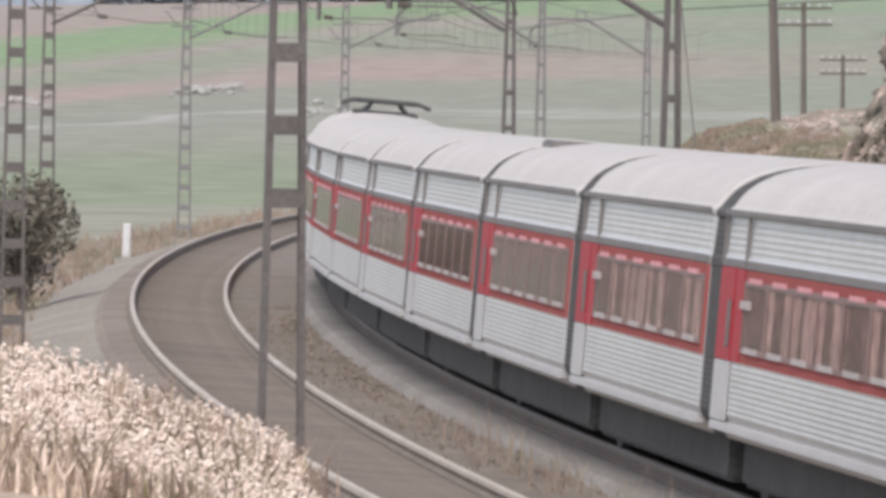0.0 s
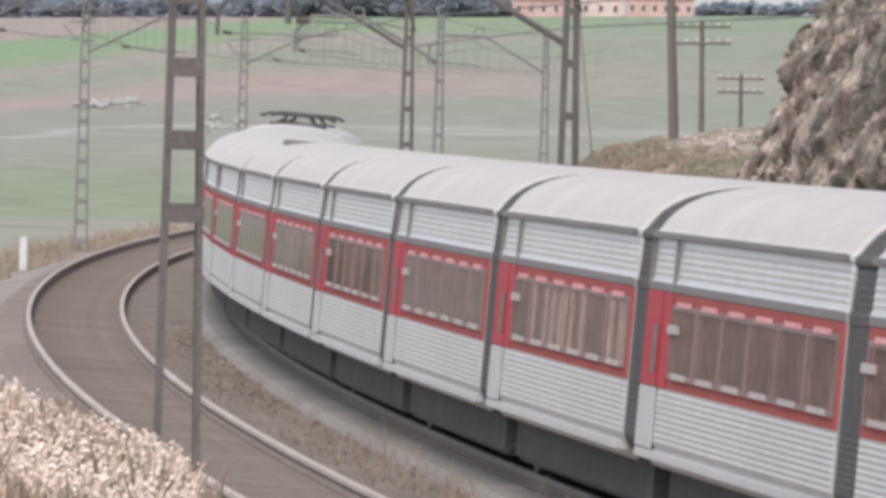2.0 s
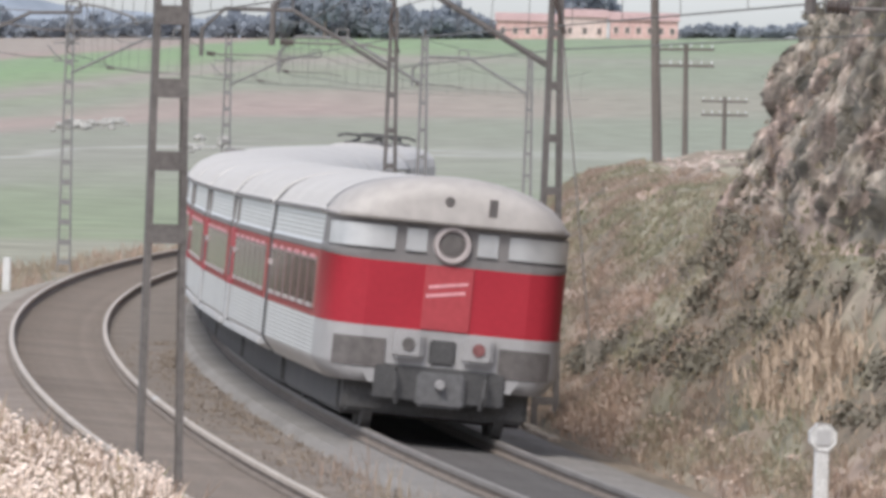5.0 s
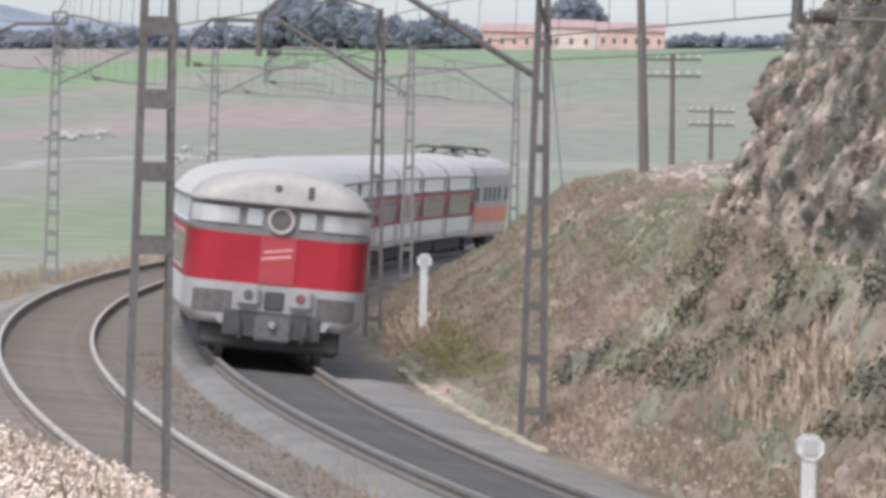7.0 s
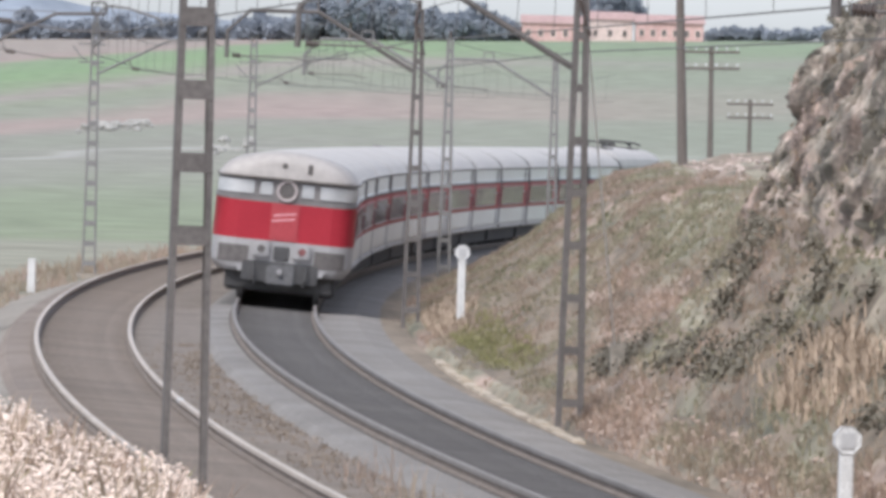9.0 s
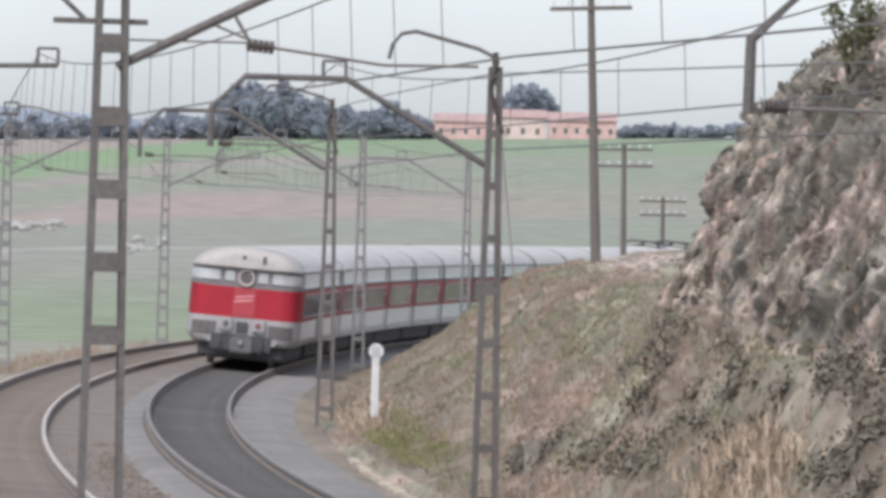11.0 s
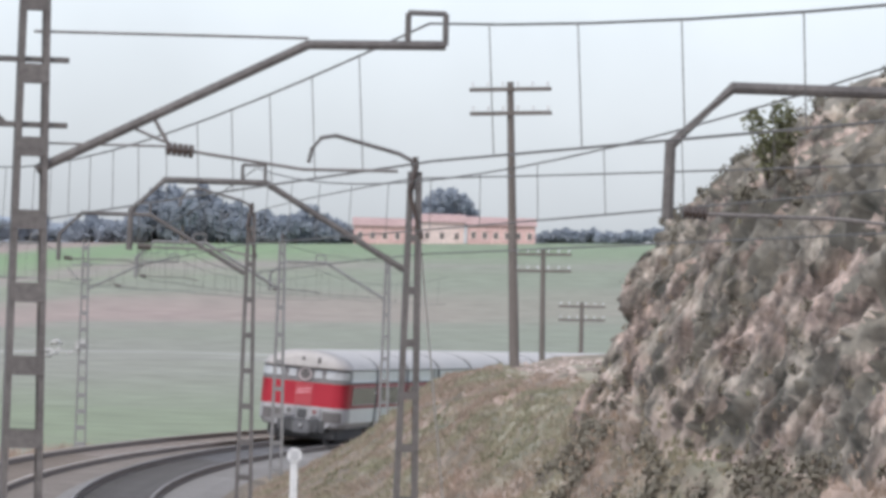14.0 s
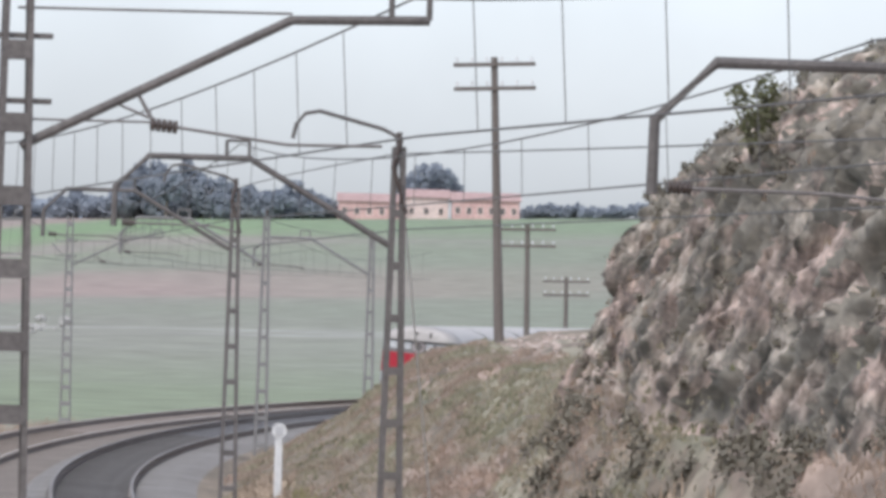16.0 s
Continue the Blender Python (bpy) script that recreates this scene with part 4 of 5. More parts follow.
def outer_mast(u, off, z0, top, w0=0.4, w1=0.22, step=0.57, cross=True, hoop=False, metal=None, first=None):
    metal = metal or M["mast"]
    root = thing("catenary_mast", "battened steel catenary mast with a raking arm over the outer track", "catenary mast", place(u, off, 0), "catenary masts")
    lattice(root, z0, top, w0, w1, step, 0.048, metal, 0.075, first)
    bm = bmesh.new()
    tube(bm, [(0.05, 0, 5.17), (2.16, 0, 6.22), (3.25, 0, 6.25)], 0.038, 8)
    arm = part("arm", bm, metal, root, "raking steel tube arm")
    bm = bmesh.new()
    for p, q in (((2.95, 6.25), (2.95, 6.5)), ((2.95, 6.5), (3.25, 6.5)), ((3.25, 6.5), (3.25, 6.25))):
        tube(bm, [(p[0], 0, p[1]), (q[0], 0, q[1])], 0.024, 6)
    part("messenger_bracket", bm, metal, arm, "square messenger wire bracket")
    bm = bmesh.new()
    tube(bm, [(0.95, 0, 5.62), (1.08, 0, 5.40)], 0.016, 6)
    tube(bm, [(0.80, 0, 5.52), (1.05, 0, 5.42)], 0.012, 6)
    part("hanger", bm, M["darksteel"], root, "short hanger under the arm")
    insulator("insulator", [(1.06, 0, 5.37), (1.28, 0, 5.35)], root)
    bm = bmesh.new()
    tube(bm, [(1.28, 0, 5.35), (2.15, 0, 5.24), (2.9, 0, 5.25)], 0.014, 6)
    part("steady_arm", bm, M["darksteel"], root, "thin steady arm")
    bm = bmesh.new()
    tube(bm, [(0.0, 0, 6.25), (2.16, 0, 6.27)], 0.012, 6)
    part("stay_rod", bm, M["darksteel"], root, "thin stay rod from mast to arm")
    bm = bmesh.new()
    tube(bm, [(0.0, 0, 5.38), (1.06, 0, 5.385)], 0.010, 6)
    part("tie_wire", bm, M["darksteel"], root, "thin tie wire to the insulator")
    if hoop:
        bm = bmesh.new()
        tube(bm, [(0, 0, 6.5), (0.05, 0, 6.8), (0.15, 0, 7.02), (0.4, 0, 7.14), (0.9, 0, 7.08), (1.7, 0, 6.84), (1.86, 0, 6.74), (1.9, 0, 6.58)], 0.035, 8)
        part("feeder_arm", bm, metal, root, "curved feeder arm on the mast head")
    if cross:
        for z in (5.52, 6.03):
            bm = bmesh.new()
            box(bm, -0.46, -0.03, z - 0.022, 0.28, 0.03, z + 0.022, 0.005)
            part("cross_bar", bm, metal, root, "short insulator cross bar")
        bm = bmesh.new()
        tube(bm, [(-0.2, 0, 5.52), (-0.46, 0, 5.76), (-0.62, 0, 5.95)], 0.022, 6)
        part("side_bracket", bm, metal, root, "short raking side bracket")
    return root


for i, u in enumerate(INNER_MASTS):
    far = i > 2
    # far masts take the steel lightened for haze
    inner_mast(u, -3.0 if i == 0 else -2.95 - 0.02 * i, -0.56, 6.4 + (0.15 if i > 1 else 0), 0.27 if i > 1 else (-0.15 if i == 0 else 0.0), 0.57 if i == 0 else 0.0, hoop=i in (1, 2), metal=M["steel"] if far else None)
for i, u in enumerate(OUTER_MASTS):
    # the last two outer masts also have haze in their colour
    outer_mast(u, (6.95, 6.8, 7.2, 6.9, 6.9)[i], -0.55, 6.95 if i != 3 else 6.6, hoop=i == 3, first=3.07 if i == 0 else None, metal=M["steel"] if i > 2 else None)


# ---- wires ----
def wire(bm, u0, u1, off0, off1, z0, z1, sag, r, n=10):
    pts = []
    for i in range(n + 1):
        k = i / n
        pts.append(at(u0 + (u1 - u0) * k, off0 + (off1 - off0) * k, z0 + (z1 - z0) * k - sag * 4 * k * (1 - k)))
    tube(bm, pts, r, 5)


def catenary(name, masts, off, label, contact, messenger, pull, pitch):
    """contact, messenger: heights at each support; pull: offsets of both wires there; pitch: between droppers, span by span."""
    root = thing(name, label, "overhead line")
    stations = [masts[0] - 57] + masts + [masts[-1] + 50]
    for k, (a, b) in enumerate(zip(stations, stations[1:])):
        p0, p1 = off + pull[k], off + pull[k + 1]
        o0, o1 = p0 + 0.07 * (-1) ** k, p1 - 0.07 * (-1) ** k
        c0, c1, m0, m1 = contact[k], contact[k + 1], messenger[k], messenger[k + 1]
        bm = bmesh.new()
        wire(bm, a, b, o0, o1, c0, c1, 0.06, 0.010)
        part("contact_wire", bm, M["wire"], root)
        bm = bmesh.new()
        wire(bm, a, b, p0, p1, m0, m1, 0.55, 0.010, 16)
        part("messenger_wire", bm, M["wire"], root)
        u = b - 2.9
        while u > a + 1:
            t = (u - a) / (b - a)
            bm = bmesh.new()
            tube(bm, [at(u, o0 + (o1 - o0) * t, c0 + (c1 - c0) * t - 0.24 * t * (1 - t)), at(u, p0 + (p1 - p0) * t, m0 + (m1 - m0) * t - 2.2 * t * (1 - t))], 0.0045, 4)
            part("dropper", bm, M["wire"], root)
            u -= pitch[k]
    return root


catenary("overhead_line", INNER_MASTS, 0.0, "copper contact and messenger wires over the inner track", [CONTACT] * 7,
         [6.3, 6.24, 6.38, 6.42, 6.42, 6.42, 6.42], [0, 0, -0.6, -0.5, 0, 0, 0], [4.7] * 6)
catenary("overhead_line", OUTER_MASTS, OUTER, "copper contact and messenger wires over the outer track", [5.36, 5.34] + [CONTACT] * 5,
         [MESSENGER] * 7, [0] * 7, [3.75, 2.9, 3.5, 4.7, 4.7, 4.7])
for z_near, z_mast, z_far, o, sag in ((5.65, 6.3, 6.5, -2.95, 0.05), (5.14, 5.17, 5.2, -3.1, 0.04)):
    feeder = thing("feeder_wire", "dark feeder wire strung along the inner masts", "wire", group="feeder wires")
    for a, b, za, zb in ((62.8, 118, z_near, z_mast), (118, 175, z_mast, z_far), (175, 230, z_far, z_far), (230, 284, z_far, z_far)):
        bm = bmesh.new()
        wire(bm, a, b, o, o, za, zb, sag, 0.011)
        part("span", bm, M["wire"], feeder)
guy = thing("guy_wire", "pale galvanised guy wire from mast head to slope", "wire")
bm = bmesh.new()
tube(bm, [at(118, -2.97, 6.3), at(124, -4.2, 0.55)], 0.014, 6)
part("strand", bm, M["concrete"], guy)
bm = bmesh.new()
box(bm, -0.12, -0.12, -0.3, 0.12, 0.12, 0.25, 0.02, place(124, -4.25, 0.42))
part("anchor_block", bm, M["verge"], guy, "small concrete anchor block")


# ---- telegraph poles ----
def telegraph_pole(x, y, z0, top, lean=0.0, arm=2.26):
    root = thing("telegraph_pole", "dark tarred wooden telegraph pole with two cross arms", "telegraph pole", pose(x, y, 0, 0, lean, 0), "telegraph poles")
    bm = bmesh.new()
    tube(bm, [(0, 0, z0), (0, 0, (z0 + top) / 2), (0, 0, top)], 0.145, 12, 0.09)
    part("pole", bm, M["pole"], root)
    for dz in (0.2, 0.86):
        bm = bmesh.new()
        box(bm, -arm / 2, -0.15, top - dz - 0.06, arm / 2, -0.07, top - dz + 0.05, 0.01)
        bar = part("cross_arm", bm, M["pole"], root, "wooden cross arm")
        for i in range(6):
            px = -arm / 2 + 0.1 + i * (arm - 0.2) / 5
            bm = bmesh.new()
            tube(bm, [(px, -0.11, top - dz + 0.05), (px, -0.11, top - dz + 0.12)], 0.012, 6)
            tube(bm, [(px, -0.11, top - dz + 0.10), (px, -0.11, top - dz + 0.20)], 0.04, 8, 0.03)
            part("insulator", bm, M["white"], bar, "pale porcelain insulator")
    return root


telegraph_pole(6.45, 218, 2.6, 11.0, -2.5)
telegraph_pole(10.3, 316, -0.6, 7.5, -1.0)
telegraph_pole(14.4, 385, -1.0, 5.75, -0.5)


# ---- line side: marker posts, cable trough, stones ----
def marker_post(u, off, z0, z1, w=0.16, plate=True, label="white concrete kilometre post with a rounded head"):
    root = thing("marker_post", label, "marker post", place(u, off, 0), "marker posts")
    bm = bmesh.new()
    box(bm, -w / 2, -w / 2, z0 - 0.15, w / 2, w / 2, z1 - (0.3 if plate else 0.0), 0.02)
    part("post", bm, M["white"], root)
    if plate:
        bm = bmesh.new()
        n = 8
        ring = lambda y, r: [(r * math.cos((i + 0.5) * math.tau / n), y, z1 - 0.2 + r * math.sin((i + 0.5) * math.tau / n)) for i in range(n)]
        loft(bm, [ring(-0.09, 0.15), ring(-0.1, 0.165), ring(0.05, 0.165), ring(0.06, 0.15)])
        head = part("head", bm, M["white"], root, "eight-sided white head")
        bm = bmesh.new()
        box(bm, -0.08, -0.106, z1 - 0.29, 0.08, -0.098, z1 - 0.12)
        part("number_bar", bm, M["door"], head, "grey bars of worn figures")
    return root


marker_post(89.5, -3.05, -0.3, 0.76)
marker_post(165, -3.85, -0.1, 1.58)
marker_post(205, 6.95, -0.6, 0.25, 0.2, False, "short white boundary post in rough grass")
marker_post(100, 6.3, -0.6, -0.02, 0.34, False, "squat white boundary stone beside the ballast")

trough = thing("cable_trough", "row of ochre concrete cable trough slabs beside the track", "cable trough", kind="structure")
for i in range(42):
    u = 112 + i * 0.92
    o = lerp(u, [(112, -2.5), (118, -2.58), (130, -2.66), (150, -2.88)])
    bm = bmesh.new()
    box(bm, -0.10, -0.43, -0.1, 0.10, 0.43, 0.07 + 0.05 * random.random(), 0.02, place(u, o, -0.5, random.uniform(-2, 2), random.uniform(-5, 5), random.uniform(-2, 2)))
    part("slab", bm, M["trough"], trough)


def stone(bm, p, r):
    n = 7
    base = random.uniform(0, 6)
    rings = []
    for k, (h, s) in enumerate(((-0.5, 0.75), (0.05, 1.0), (0.45, 0.7), (0.62, 0.25))):
        rings.append([(p[0] + r * s * random.uniform(0.75, 1.2) * math.cos(base + i * math.tau / n), p[1] + r * s * random.uniform(0.75, 1.2) * math.sin(base + i * math.tau / n), p[2] + r * h * random.uniform(0.8, 1.2)) for i in range(n)])
    loft(bm, rings)


def scatter_stones(name, count, us, ds, rs, material, label):
    bm = bmesh.new()
    for _ in range(count):
        u, d = random.uniform(*us), random.uniform(*ds)
        z = ground_z(u, -d)
        stone(bm, at(u, -d, z), random.uniform(*rs))
    return tagged(part(name, bm, material), label, "stones", kind="stuff")


scatter_stones("rubble", 420, (76, 122), (2.9, 3.7), (0.03, 0.09), M["pinkstone"], "pinkish rubble fallen at the foot of the slope")
scatter_stones("ridge_stones", 260, (140, 232), (8.6, 11.6), (0.04, 0.11), M["palestone"], "pale stones along the crest of the spur")


# ---- plants ----
def blade(bm, p, h, w, lean, turn, bend=0.4):
    c, s = math.cos(turn), math.sin(turn)
    dx, dy = lean * c, lean * s
    a = Vector((-s * w / 2, c * w / 2, 0))
    p = Vector(p)
    q = p + Vector((dx * bend * h, dy * bend * h, h * 0.6))
    t = p + Vector((dx * h, dy * h, h))
    v = [bm.verts.new(x) for x in (p - a, p + a, q + a * 0.8, q - a * 0.8, t)]
    bm.faces.new((v[0], v[1], v[2], v[3]))
    bm.faces.new((v[3], v[2], v[4]))


def tuft(bm, p, h, n, w):
    for _ in range(n):
        blade(bm, (p[0] + random.gauss(0, 0.25 * h), p[1] + random.gauss(0, 0.25 * h), p[2] - 0.03), h * random.uniform(0.6, 1.25), w * random.uniform(0.7, 1.4), random.uniform(0.1, 0.8), random.uniform(0, math.tau))


def slope_grass(name, count, us, ds, h, w, n, material, label, keep=None, category="grass"):
    bm = bmesh.new()
    for _ in range(count):
        u, d = random.uniform(*us), random.uniform(*ds)
        if keep and not keep(u, d):
            continue
        z = ground_z(u, -d)
        if d > 5.2 and u < 122 and z > 3.2 or material not in (M["dry"], M["limegreen"]) and bare_earth(u, d) and random.random() < 0.5:
            continue
        for _ in range(n):
            a, e = u + random.gauss(0, 1.2), max(ds[0], d + random.gauss(0, 0.1))
            g = at(a, -e, ground_z(a, -e) - 0.02)
            for _ in range(3):
                blade(bm, (g.x + random.gauss(0, 0.05), g.y + random.gauss(0, 0.2), g.z), h * random.uniform(0.5, 1.2), w * random.uniform(0.7, 1.4), random.uniform(0.1, 0.9), random.uniform(0, math.tau))
    return tagged(part(name, bm, material), label, category, kind="stuff")


patch = lambda seed, s, cut: (lambda u, d: fnoise(u, d * 3, s, seed) > cut)
slope_grass("grass", 8000, (62, 235), (3.3, 9.5), 0.1, 0.03, 7, M["olive"], "rough olive grass on the cutting slope", patch(2.0, 0.25, -0.3))
slope_grass("dead_grass", 5200, (62, 235), (3.0, 9.5), 0.12, 0.022, 8, M["straw"], "withered grey-brown grass on the cutting slope", patch(5.0, 0.3, 0.0))
slope_grass("green_grass", 600, (70, 200), (3.4, 8.0), 0.09, 0.03, 8, M["green"], "green grass in damp patches of the slope", patch(9.0, 0.16, 0.22))
slope_grass("green_verge", 130, (138, 160), (3.5, 4.3), 0.12, 0.035, 9, M["limegreen"], "yellow-green weeds round the kilometre post")
slope_grass("tall_dry_grass", 60, (96, 101), (3.9, 4.5), 0.3, 0.03, 9, M["dry"], "tall dry tan grass at the foot of the slope")
slope_grass("dry_verge", 90, (160, 180), (3.3, 4.2), 0.22, 0.03, 8, M["dry"], "dry tan grass by the mast")
slope_grass("verge_weeds", 420, (70, 122), (2.7, 3.7), 0.16, 0.03, 6, M["straw"], "sparse withered weeds along the ditch")

# scrub: dark low bushes of small leaves, darker in the hollows
bm = bmesh.new()
for _ in range(320):
    u, d = random.uniform(70, 128), random.uniform(4.0, 5.5)
    if fnoise(u * 0.5, d * 3, 0.5, 12.0) < 0.04:
        continue
    z = ground_z(u, -d)
    if u < 124 and z > 2.6:
        continue
    r = random.uniform(0.15, 0.36)
    c = at(u, -d, z + r * 0.3)
    for _ in range(int(900 * r * r) + 50):
        v = Vector((random.gauss(0, 0.8), random.gauss(0, 1.6), random.gauss(0, 0.9)))
        v = v.normalized() * r * random.uniform(0.3, 1.1)
        v.x += 0.6 * v.z
        n1 = Vector((random.gauss(0, 1), random.gauss(0, 1), random.gauss(0, 1))).normalized()
        n2 = n1.orthogonal().normalized()
        sz = random.uniform(0.03, 0.06)
        q = c + v
        bm.faces.new([bm.verts.new(q + n1 * sz), bm.verts.new(q + n2 * sz * 0.6), bm.verts.new(q - n1 * sz), bm.verts.new(q - n2 * sz * 0.6)])
tagged(part("scrub", bm, M["leaf"]), "low dark scrub scattered over the slope and rock", "scrub", kind="stuff")

# tussocks on the ledges of the face
for name, count, material, lab in (("ledge_grass", 500, M["olive"], "olive grass on ledges of the rock face"), ("ledge_straw", 500, M["straw"], "withered grass on ledges of the rock face")):
    bm = bmesh.new()
    for _ in range(count):
        u, d = random.uniform(66, 121), 5.0 + 2.4 * random.random() ** 0.8
        if fnoise(u * 0.5, d * 4, 0.7, 21.0 + len(name)) < -0.05:
            continue
        z = ground_z(u, -d)
        tuft(bm, at(u, -d + random.uniform(-0.1, 0.08), z), random.uniform(0.08, 0.16), 8, 0.022)
    tagged(part(name, bm, material), lab, "grass", kind="stuff")

# low dark bushes rooted in the clefts of the face
bm = bmesh.new()
for _ in range(520):
    u, d = random.uniform(64, 121), 5.0 + 2.6 * random.random()
    if fnoise(u * 0.4 + d, d * 2, 0.6, 41.0) < 0.0:
        continue
    c = at(u, -d + 0.12, ground_z(u, -d) + 0.05)
    r = random.uniform(0.07, 0.18)
    for _ in range(60):
        v = Vector((random.gauss(0, 0.7), random.gauss(0, 1.4), random.gauss(0, 1))).normalized() * r * random.uniform(0.3, 1.1)
        n1 = Vector((random.gauss(0, 1), random.gauss(0, 1), random.gauss(0, 1))).normalized()
        n2 = n1.orthogonal().normalized()
        sz = random.uniform(0.02, 0.04)
        q = c + v
        bm.faces.new([bm.verts.new(q + n1 * sz), bm.verts.new(q + n2 * sz * 0.6), bm.verts.new(q - n1 * sz), bm.verts.new(q - n2 * sz * 0.6)])
tagged(part("rock_scrub", bm, M["leaf"]), "low dark bushes in clefts of the rock face", "scrub", kind="stuff")

# foreground mound of dry weeds on the outer bank
bm = bmesh.new()
for _ in range(5200):
    u, o = random.uniform(36, 52), random.uniform(7.3, 11.6)
    z = bank(u, o)
    tuft(bm, at(u, o, z), random.uniform(0.1, 0.22), 5, 0.022)
tagged(part("dry_weeds", bm, M["pinkdry"]), "dense pale pinkish dry weeds on the bank", "dry grass", kind="stuff")
for name, count, h, w, material, lab in (("straw_weeds", 1500, 0.3, 0.02, M["straw"], "yellowish dead weeds on the bank"), ("green_weeds", 700, 0.2, 0.022, M["limegreen"], "a few green weeds among the dry ones"), ("rust_weeds", 900, 0.26, 0.02, M["dry"], "brown dry weeds on the bank")):
    bm = bmesh.new()
    for _ in range(count):
        u, o = random.uniform(36, 52), random.uniform(7.3, 11.6)
        if fnoise(u, o * 2, 0.8, len(name)) > -0.1:
            tuft(bm, at(u, o, bank(u, o)), h * random.uniform(0.5, 1.2), 6, w)
    tagged(part(name, bm, material), lab, "weeds", kind="stuff")
bm = bmesh.new()
for _ in range(6000):
    u, o = random.uniform(38, 52), random.uniform(8.2, 11.6)
    p = at(u, o, bank(u, o) + random.uniform(0.04, 0.24))
    for _ in range(3):
        stone(bm, p + Vector((random.gauss(0, 0.025), random.gauss(0, 0.025), random.gauss(0, 0.022))), random.uniform(0.007, 0.018))
tagged(part("seed_heads", bm, M["seed"]), "pale fluffy seed heads among dry weeds", "seed heads", kind="stuff")
# weeds between the tracks and along the outer shoulder
bm = bmesh.new()
for _ in range(130):
    u, o = random.uniform(66, 96), random.uniform(1.5, 2.3)
    tuft(bm, at(u, o, -0.3), random.choice((0.2, 0.35, 0.5)), 3, 0.012)
for _ in range(700):
    u, o = random.uniform(120, 290), random.uniform(6.5, 9.5)
    tuft(bm, at(u, o, bank(u, o)), random.uniform(0.2, 0.5), 6, 0.03)
tagged(part("track_weeds", bm, M["straw"]), "thin dry stalks beside the rails", "weeds", kind="stuff")


bm = bmesh.new()
for _ in range(3800):
    u, o = random.uniform(62, 150), random.gauss(2.05, 0.35)
    if fnoise(u, o * 3, 0.35, 31.0) > -0.3 and 1.5 < o < 2.75:
        tuft(bm, at(u, o, -0.31), random.uniform(0.04, 0.12), 5, 0.02)
tagged(part("brown_weeds", bm, M["deadweed"]), "low brown weeds matted between the tracks", "weeds", kind="stuff")


def leafy(bm, c, rx, rz, count, size):
    lobes = [(Vector((random.gauss(0, 0.45), random.gauss(0, 0.45), random.gauss(0, 0.4))), random.uniform(0.35, 0.7)) for _ in range(9)]
    for _ in range(count):
        lc, lr = random.choice(lobes)
        v = Vector((random.gauss(0, 1), random.gauss(0, 1), random.gauss(0, 1))).normalized() * lr * random.uniform(0.55, 1.1) + lc
        q = Vector((c[0] + v.x * rx, c[1] + v.y * rx, c[2] + v.z * rz))
        n1 = Vector((random.gauss(0, 1), random.gauss(0, 1), random.gauss(0, 1))).normalized()
        n2 = n1.orthogonal().normalized()
        sz = size * random.uniform(0.6, 1.4)
        bm.faces.new([bm.verts.new(q + n1 * sz), bm.verts.new(q + n2 * sz * 0.6), bm.verts.new(q - n1 * sz), bm.verts.new(q - n2 * sz * 0.6)])


def shrub(m, h, r, label, material, count=900, size=0.05):
    root = thing("shrub", label, "shrub", m)
    for i in range(7):
        bm = bmesh.new()
        a = i * math.tau / 7 + random.uniform(-0.3, 0.3)
        tube(bm, [(0, 0, -0.1), (0.35 * r * math.cos(a), 0.35 * r * math.sin(a), h * 0.45), (0.8 * r * math.cos(a), 0.8 * r * math.sin(a), h * random.uniform(0.7, 1.0))], 0.03, 5, 0.008)
        part("stem", bm, M["pole"], root)
    bm = bmesh.new()
    leafy(bm, (0, 0, h * 0.62), r, h * 0.5, count, size)
    part("foliage", bm, material, root)
    return root


shrub(place(99.5, -5.6, 5.85), 0.95, 0.34, "small green shrub on top of the rock face", M["green"], 700, 0.045)
shrub(place(157, 7.0, -0.75), 2.9, 1.05, "dark dense shrub beside the line", M["leaf"], 4500, 0.06)
shrub(place(163, 8.3, -0.75), 2.5, 1.2, "dark dense shrub beside the line", M["leaf"], 3500, 0.06)


# ---- far things on the field ridge ----
def far_tree(x, y, h, r, material):
    z = field_height(x, y)
    root = thing("tree", "broad tree on the far field ridge, foliage painted with haze", "tree", pose(x, y, z - 0.3), "trees on the ridge")
    bm = bmesh.new()
    tube(bm, [(0, 0, 0), (0.1, 0, h * 0.35), (0.05, 0.1, h * 0.7)], h * 0.04, 7, h * 0.012)
    for i in range(5):
        a = i * 1.3
        tube(bm, [(0, 0, h * (0.3 + 0.07 * i)), (r * 0.6 * math.cos(a), r * 0.6 * math.sin(a), h * (0.5 + 0.08 * i))], h * 0.018, 5, h * 0.006)
    part("trunk", bm, M["pole"], root)
    # crown colour holds the painted haze
    bm = bmesh.new()
    leafy(bm, (0, 0, h * 0.55), r, h * 0.45, 420 if h < 4.2 else 1100, 0.55)
    part("crown", bm, material, root)


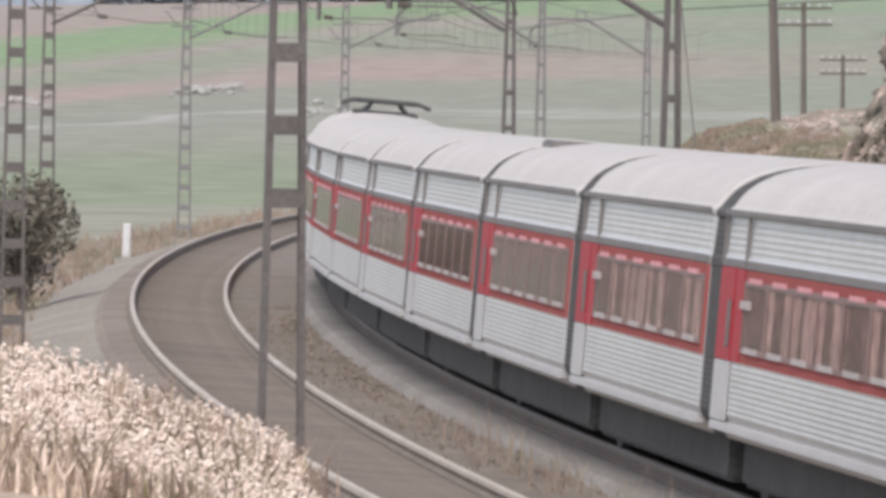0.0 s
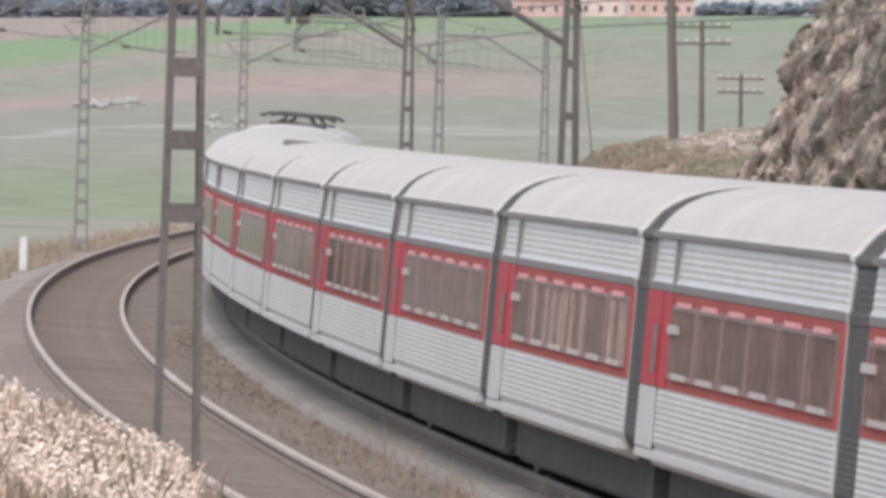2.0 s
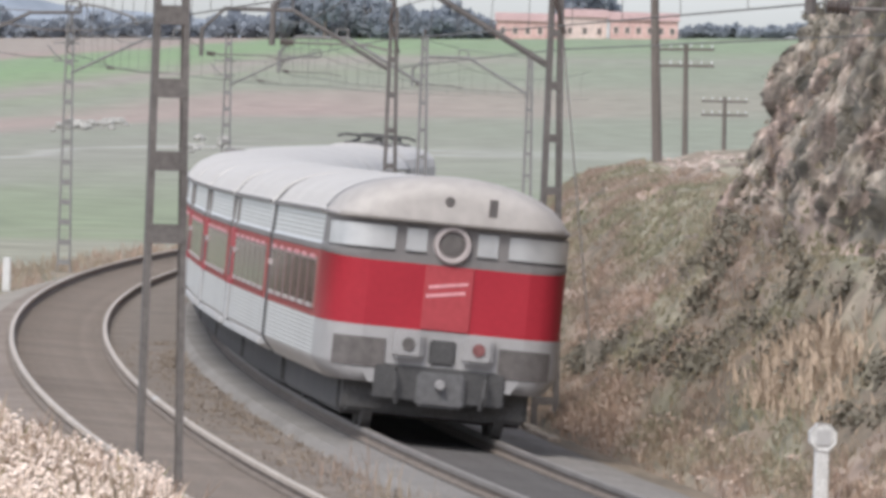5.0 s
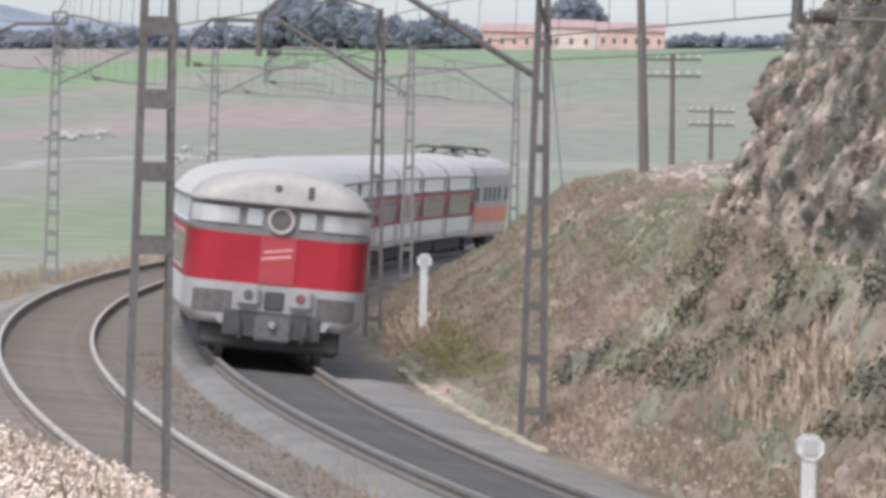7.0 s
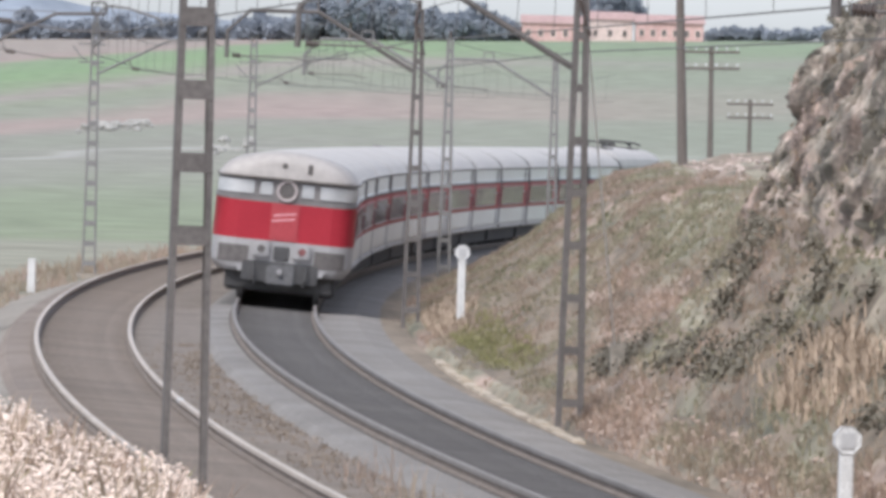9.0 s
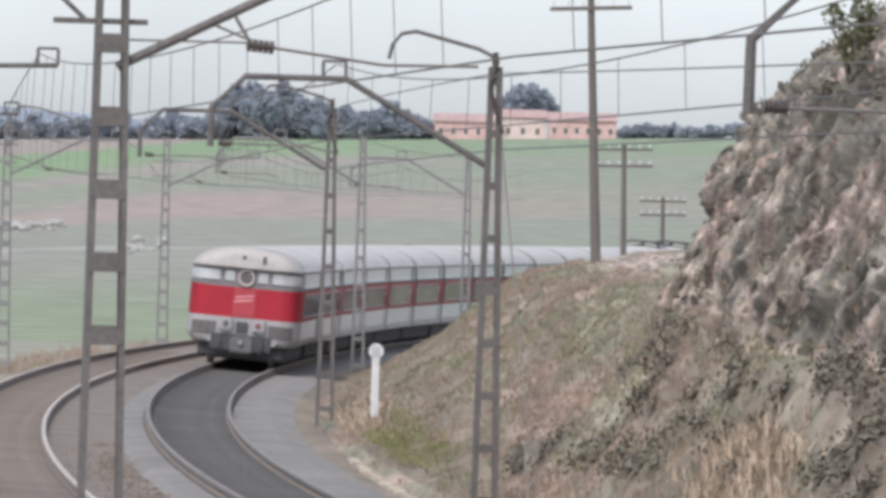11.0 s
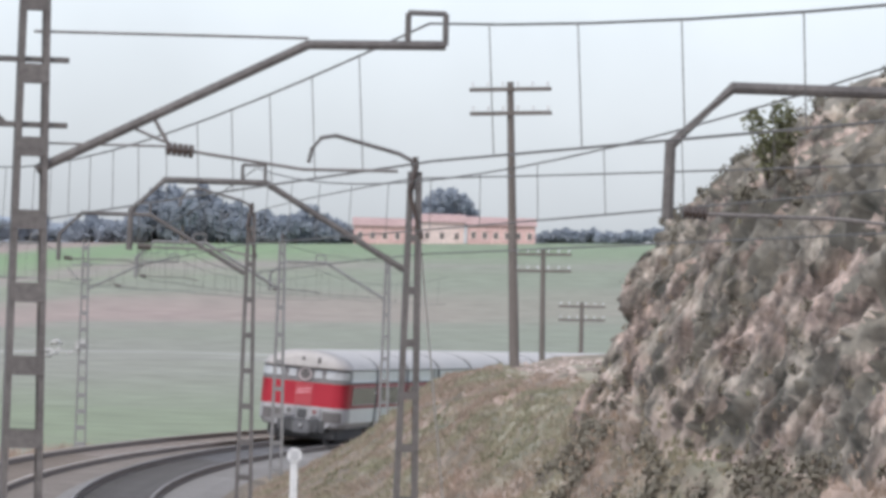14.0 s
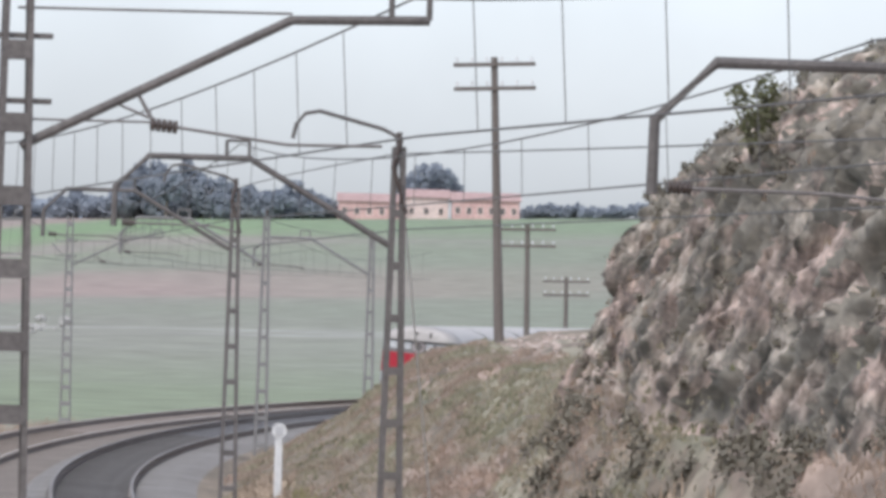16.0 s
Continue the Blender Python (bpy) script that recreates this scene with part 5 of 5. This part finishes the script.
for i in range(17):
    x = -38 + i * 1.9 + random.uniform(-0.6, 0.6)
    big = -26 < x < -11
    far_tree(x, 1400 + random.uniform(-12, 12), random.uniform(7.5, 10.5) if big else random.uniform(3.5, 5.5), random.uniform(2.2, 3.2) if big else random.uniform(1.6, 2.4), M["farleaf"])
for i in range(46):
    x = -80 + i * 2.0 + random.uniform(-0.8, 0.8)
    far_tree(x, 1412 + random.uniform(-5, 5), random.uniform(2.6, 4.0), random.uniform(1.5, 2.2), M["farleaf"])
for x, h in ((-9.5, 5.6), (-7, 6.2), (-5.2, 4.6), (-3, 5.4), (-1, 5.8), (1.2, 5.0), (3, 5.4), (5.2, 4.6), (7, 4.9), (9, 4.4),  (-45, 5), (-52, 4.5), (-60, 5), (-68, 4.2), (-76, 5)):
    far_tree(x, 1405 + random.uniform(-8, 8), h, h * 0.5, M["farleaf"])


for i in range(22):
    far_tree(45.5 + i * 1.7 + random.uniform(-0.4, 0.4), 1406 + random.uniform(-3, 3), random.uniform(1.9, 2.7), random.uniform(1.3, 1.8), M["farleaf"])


def farmhouse(x0, x1, y, h, wall, wins, label):
    zb = field_height((x0 + x1) / 2, y) - 0.4
    w = x1 - x0
    root = thing("farmhouse", label, "house", pose(x0, y, zb), "farm buildings")
    bm = bmesh.new()
    box(bm, 0, 0, -0.5, w, 7, h)
    part("wall", bm, wall, root)
    bm = bmesh.new()
    v = [bm.verts.new(p) for p in ((-0.3, -0.4, h), (w + 0.3, -0.4, h), (w + 0.3, 3.5, h + 1.4), (-0.3, 3.5, h + 1.4), (-0.3, 7.4, h), (w + 0.3, 7.4, h), (-0.3, -0.4, h + 0.15), (w + 0.3, -0.4, h + 0.15), (w + 0.3, 3.5, h + 1.55), (-0.3, 3.5, h + 1.55), (-0.3, 7.4, h + 0.15), (w + 0.3, 7.4, h + 0.15))]
    for f in ((6, 7, 8, 9), (9, 8, 11, 10), (0, 3, 2, 1), (3, 4, 5, 2), (0, 1, 7, 6), (4, 10, 11, 5), (0, 6, 9, 3), (3, 9, 10, 4), (1, 2, 8, 7), (2, 5, 11, 8)):
        bm.faces.new([v[i] for i in f])
    part("roof", bm, M["tiles"], root, "reddish tiled roof")
    for i in range(wins):
        px = (i + 0.5) * w / wins
        bm = bmesh.new()
        box(bm, px - 0.5, -0.06, 1.0, px + 0.5, 0.02, 2.3)
        win = part("window", bm, M["plaster"], root, "pale window surround")
        bm = bmesh.new()
        box(bm, px - 0.36, -0.09, 1.12, px + 0.36, -0.05, 2.18)
        part("pane", bm, M["dim"], win, "dark window pane")


farmhouse(11.5, 22.5, 1400, 3.3, M["brick"], 5, "long reddish brick farm building under a tiled roof")
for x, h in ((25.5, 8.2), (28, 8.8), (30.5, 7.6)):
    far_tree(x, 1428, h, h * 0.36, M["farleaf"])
farmhouse(23.2, 31, 1402, 4.0, M["plaster"], 3, "pale plastered farmhouse under a tiled roof")
farmhouse(31.6, 43.5, 1398, 3.4, M["brick"], 6, "long reddish brick farm building under a tiled roof")

# low pale rubble walls out in the fields
for x0, x1, y, n in ((-33, -27.5, 705, 44), (-44, -40, 640, 12), (-21, -16, 610, 14)):
    bm = bmesh.new()
    for i in range(n):
        x = random.gauss((x0 + x1) / 2, (x1 - x0) / 4)
        yy = y + random.gauss(0, 14)
        stone(bm, (x, yy, field_height(x, yy) + random.uniform(0, 0.5)), random.uniform(0.2, 0.55))
    tagged(part("rubble_wall", bm, M["fieldstone"]), "low tumbled ruin of pale field stones", "stone wall", group="field walls")

# distant hills, their haze put in as blue-grey colour
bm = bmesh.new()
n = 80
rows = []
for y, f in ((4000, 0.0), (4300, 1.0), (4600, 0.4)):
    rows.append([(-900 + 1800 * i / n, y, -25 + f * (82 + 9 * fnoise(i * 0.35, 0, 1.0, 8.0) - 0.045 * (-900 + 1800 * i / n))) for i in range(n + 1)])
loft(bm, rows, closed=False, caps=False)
tagged(part("backdrop_hills", bm, M["farhill"]), "low hills on the horizon, painted haze blue-grey", "hills", kind="structure")

# ---- sleepers, the nearest of each track ----
bm = bmesh.new()
box(bm, -0.98, -0.12, -0.10, 0.98, 0.12, 0.0, 0.012)
_sl = part("sleeper", bm, M["darksleeper"], TRACKS[0], "oil-stained wooden sleeper")
_sl_outer = _sl.data.copy()
_sl_outer.materials[0] = M["sleeper"]
for track, off, rise in ((TRACKS[0], 0.0, 0.0), (TRACKS[1], OUTER, RISE)):
    for i in range(290):
        ob = _sl if (off == 0.0 and i == 0) else new("sleeper", _sl.data if off == 0.0 else _sl_outer)
        ob.parent = track
        ob.matrix_world = place(72 + i * 0.62, off, rise - 0.17 - CANT / 2 - 0.002, 0, math.degrees(math.atan2(CANT, GAUGE)), random.uniform(-0.4, 0.4))


# metres along the line of the train's tail, second by second
TAIL = [(0, 20.6), (0.5, 28.7), (1, 36.5), (1.5, 44.5), (2, 52.0), (2.5, 60.6), (3, 69.2), (3.5, 77.2), (4, 85.7), (5, 103.0), (6.5, 129.5), (7, 138.5), (8, 156.5), (9, 178), (10.3, 208.5), (12, 243), (13, 264), (14.5, 295), (16, 329)]


def motions():
    for i, car in enumerate(TRAIN):
        rows = []
        for t, u in TAIL:
            a = u + i * CAR
            # each end of a carriage stands on the curve
            p, q = at(a, 0.0), at(a + CAR, 0.0)
            rows.append((t, pose(p.x, p.y, -CANT / 2, 0, 0, math.degrees(math.atan2(p.x - q.x, q.y - p.y))) @ pose(0, 0, 0, 0, math.degrees(math.atan2(CANT, GAUGE)), 0)))
        walk(car, rows)


motions()
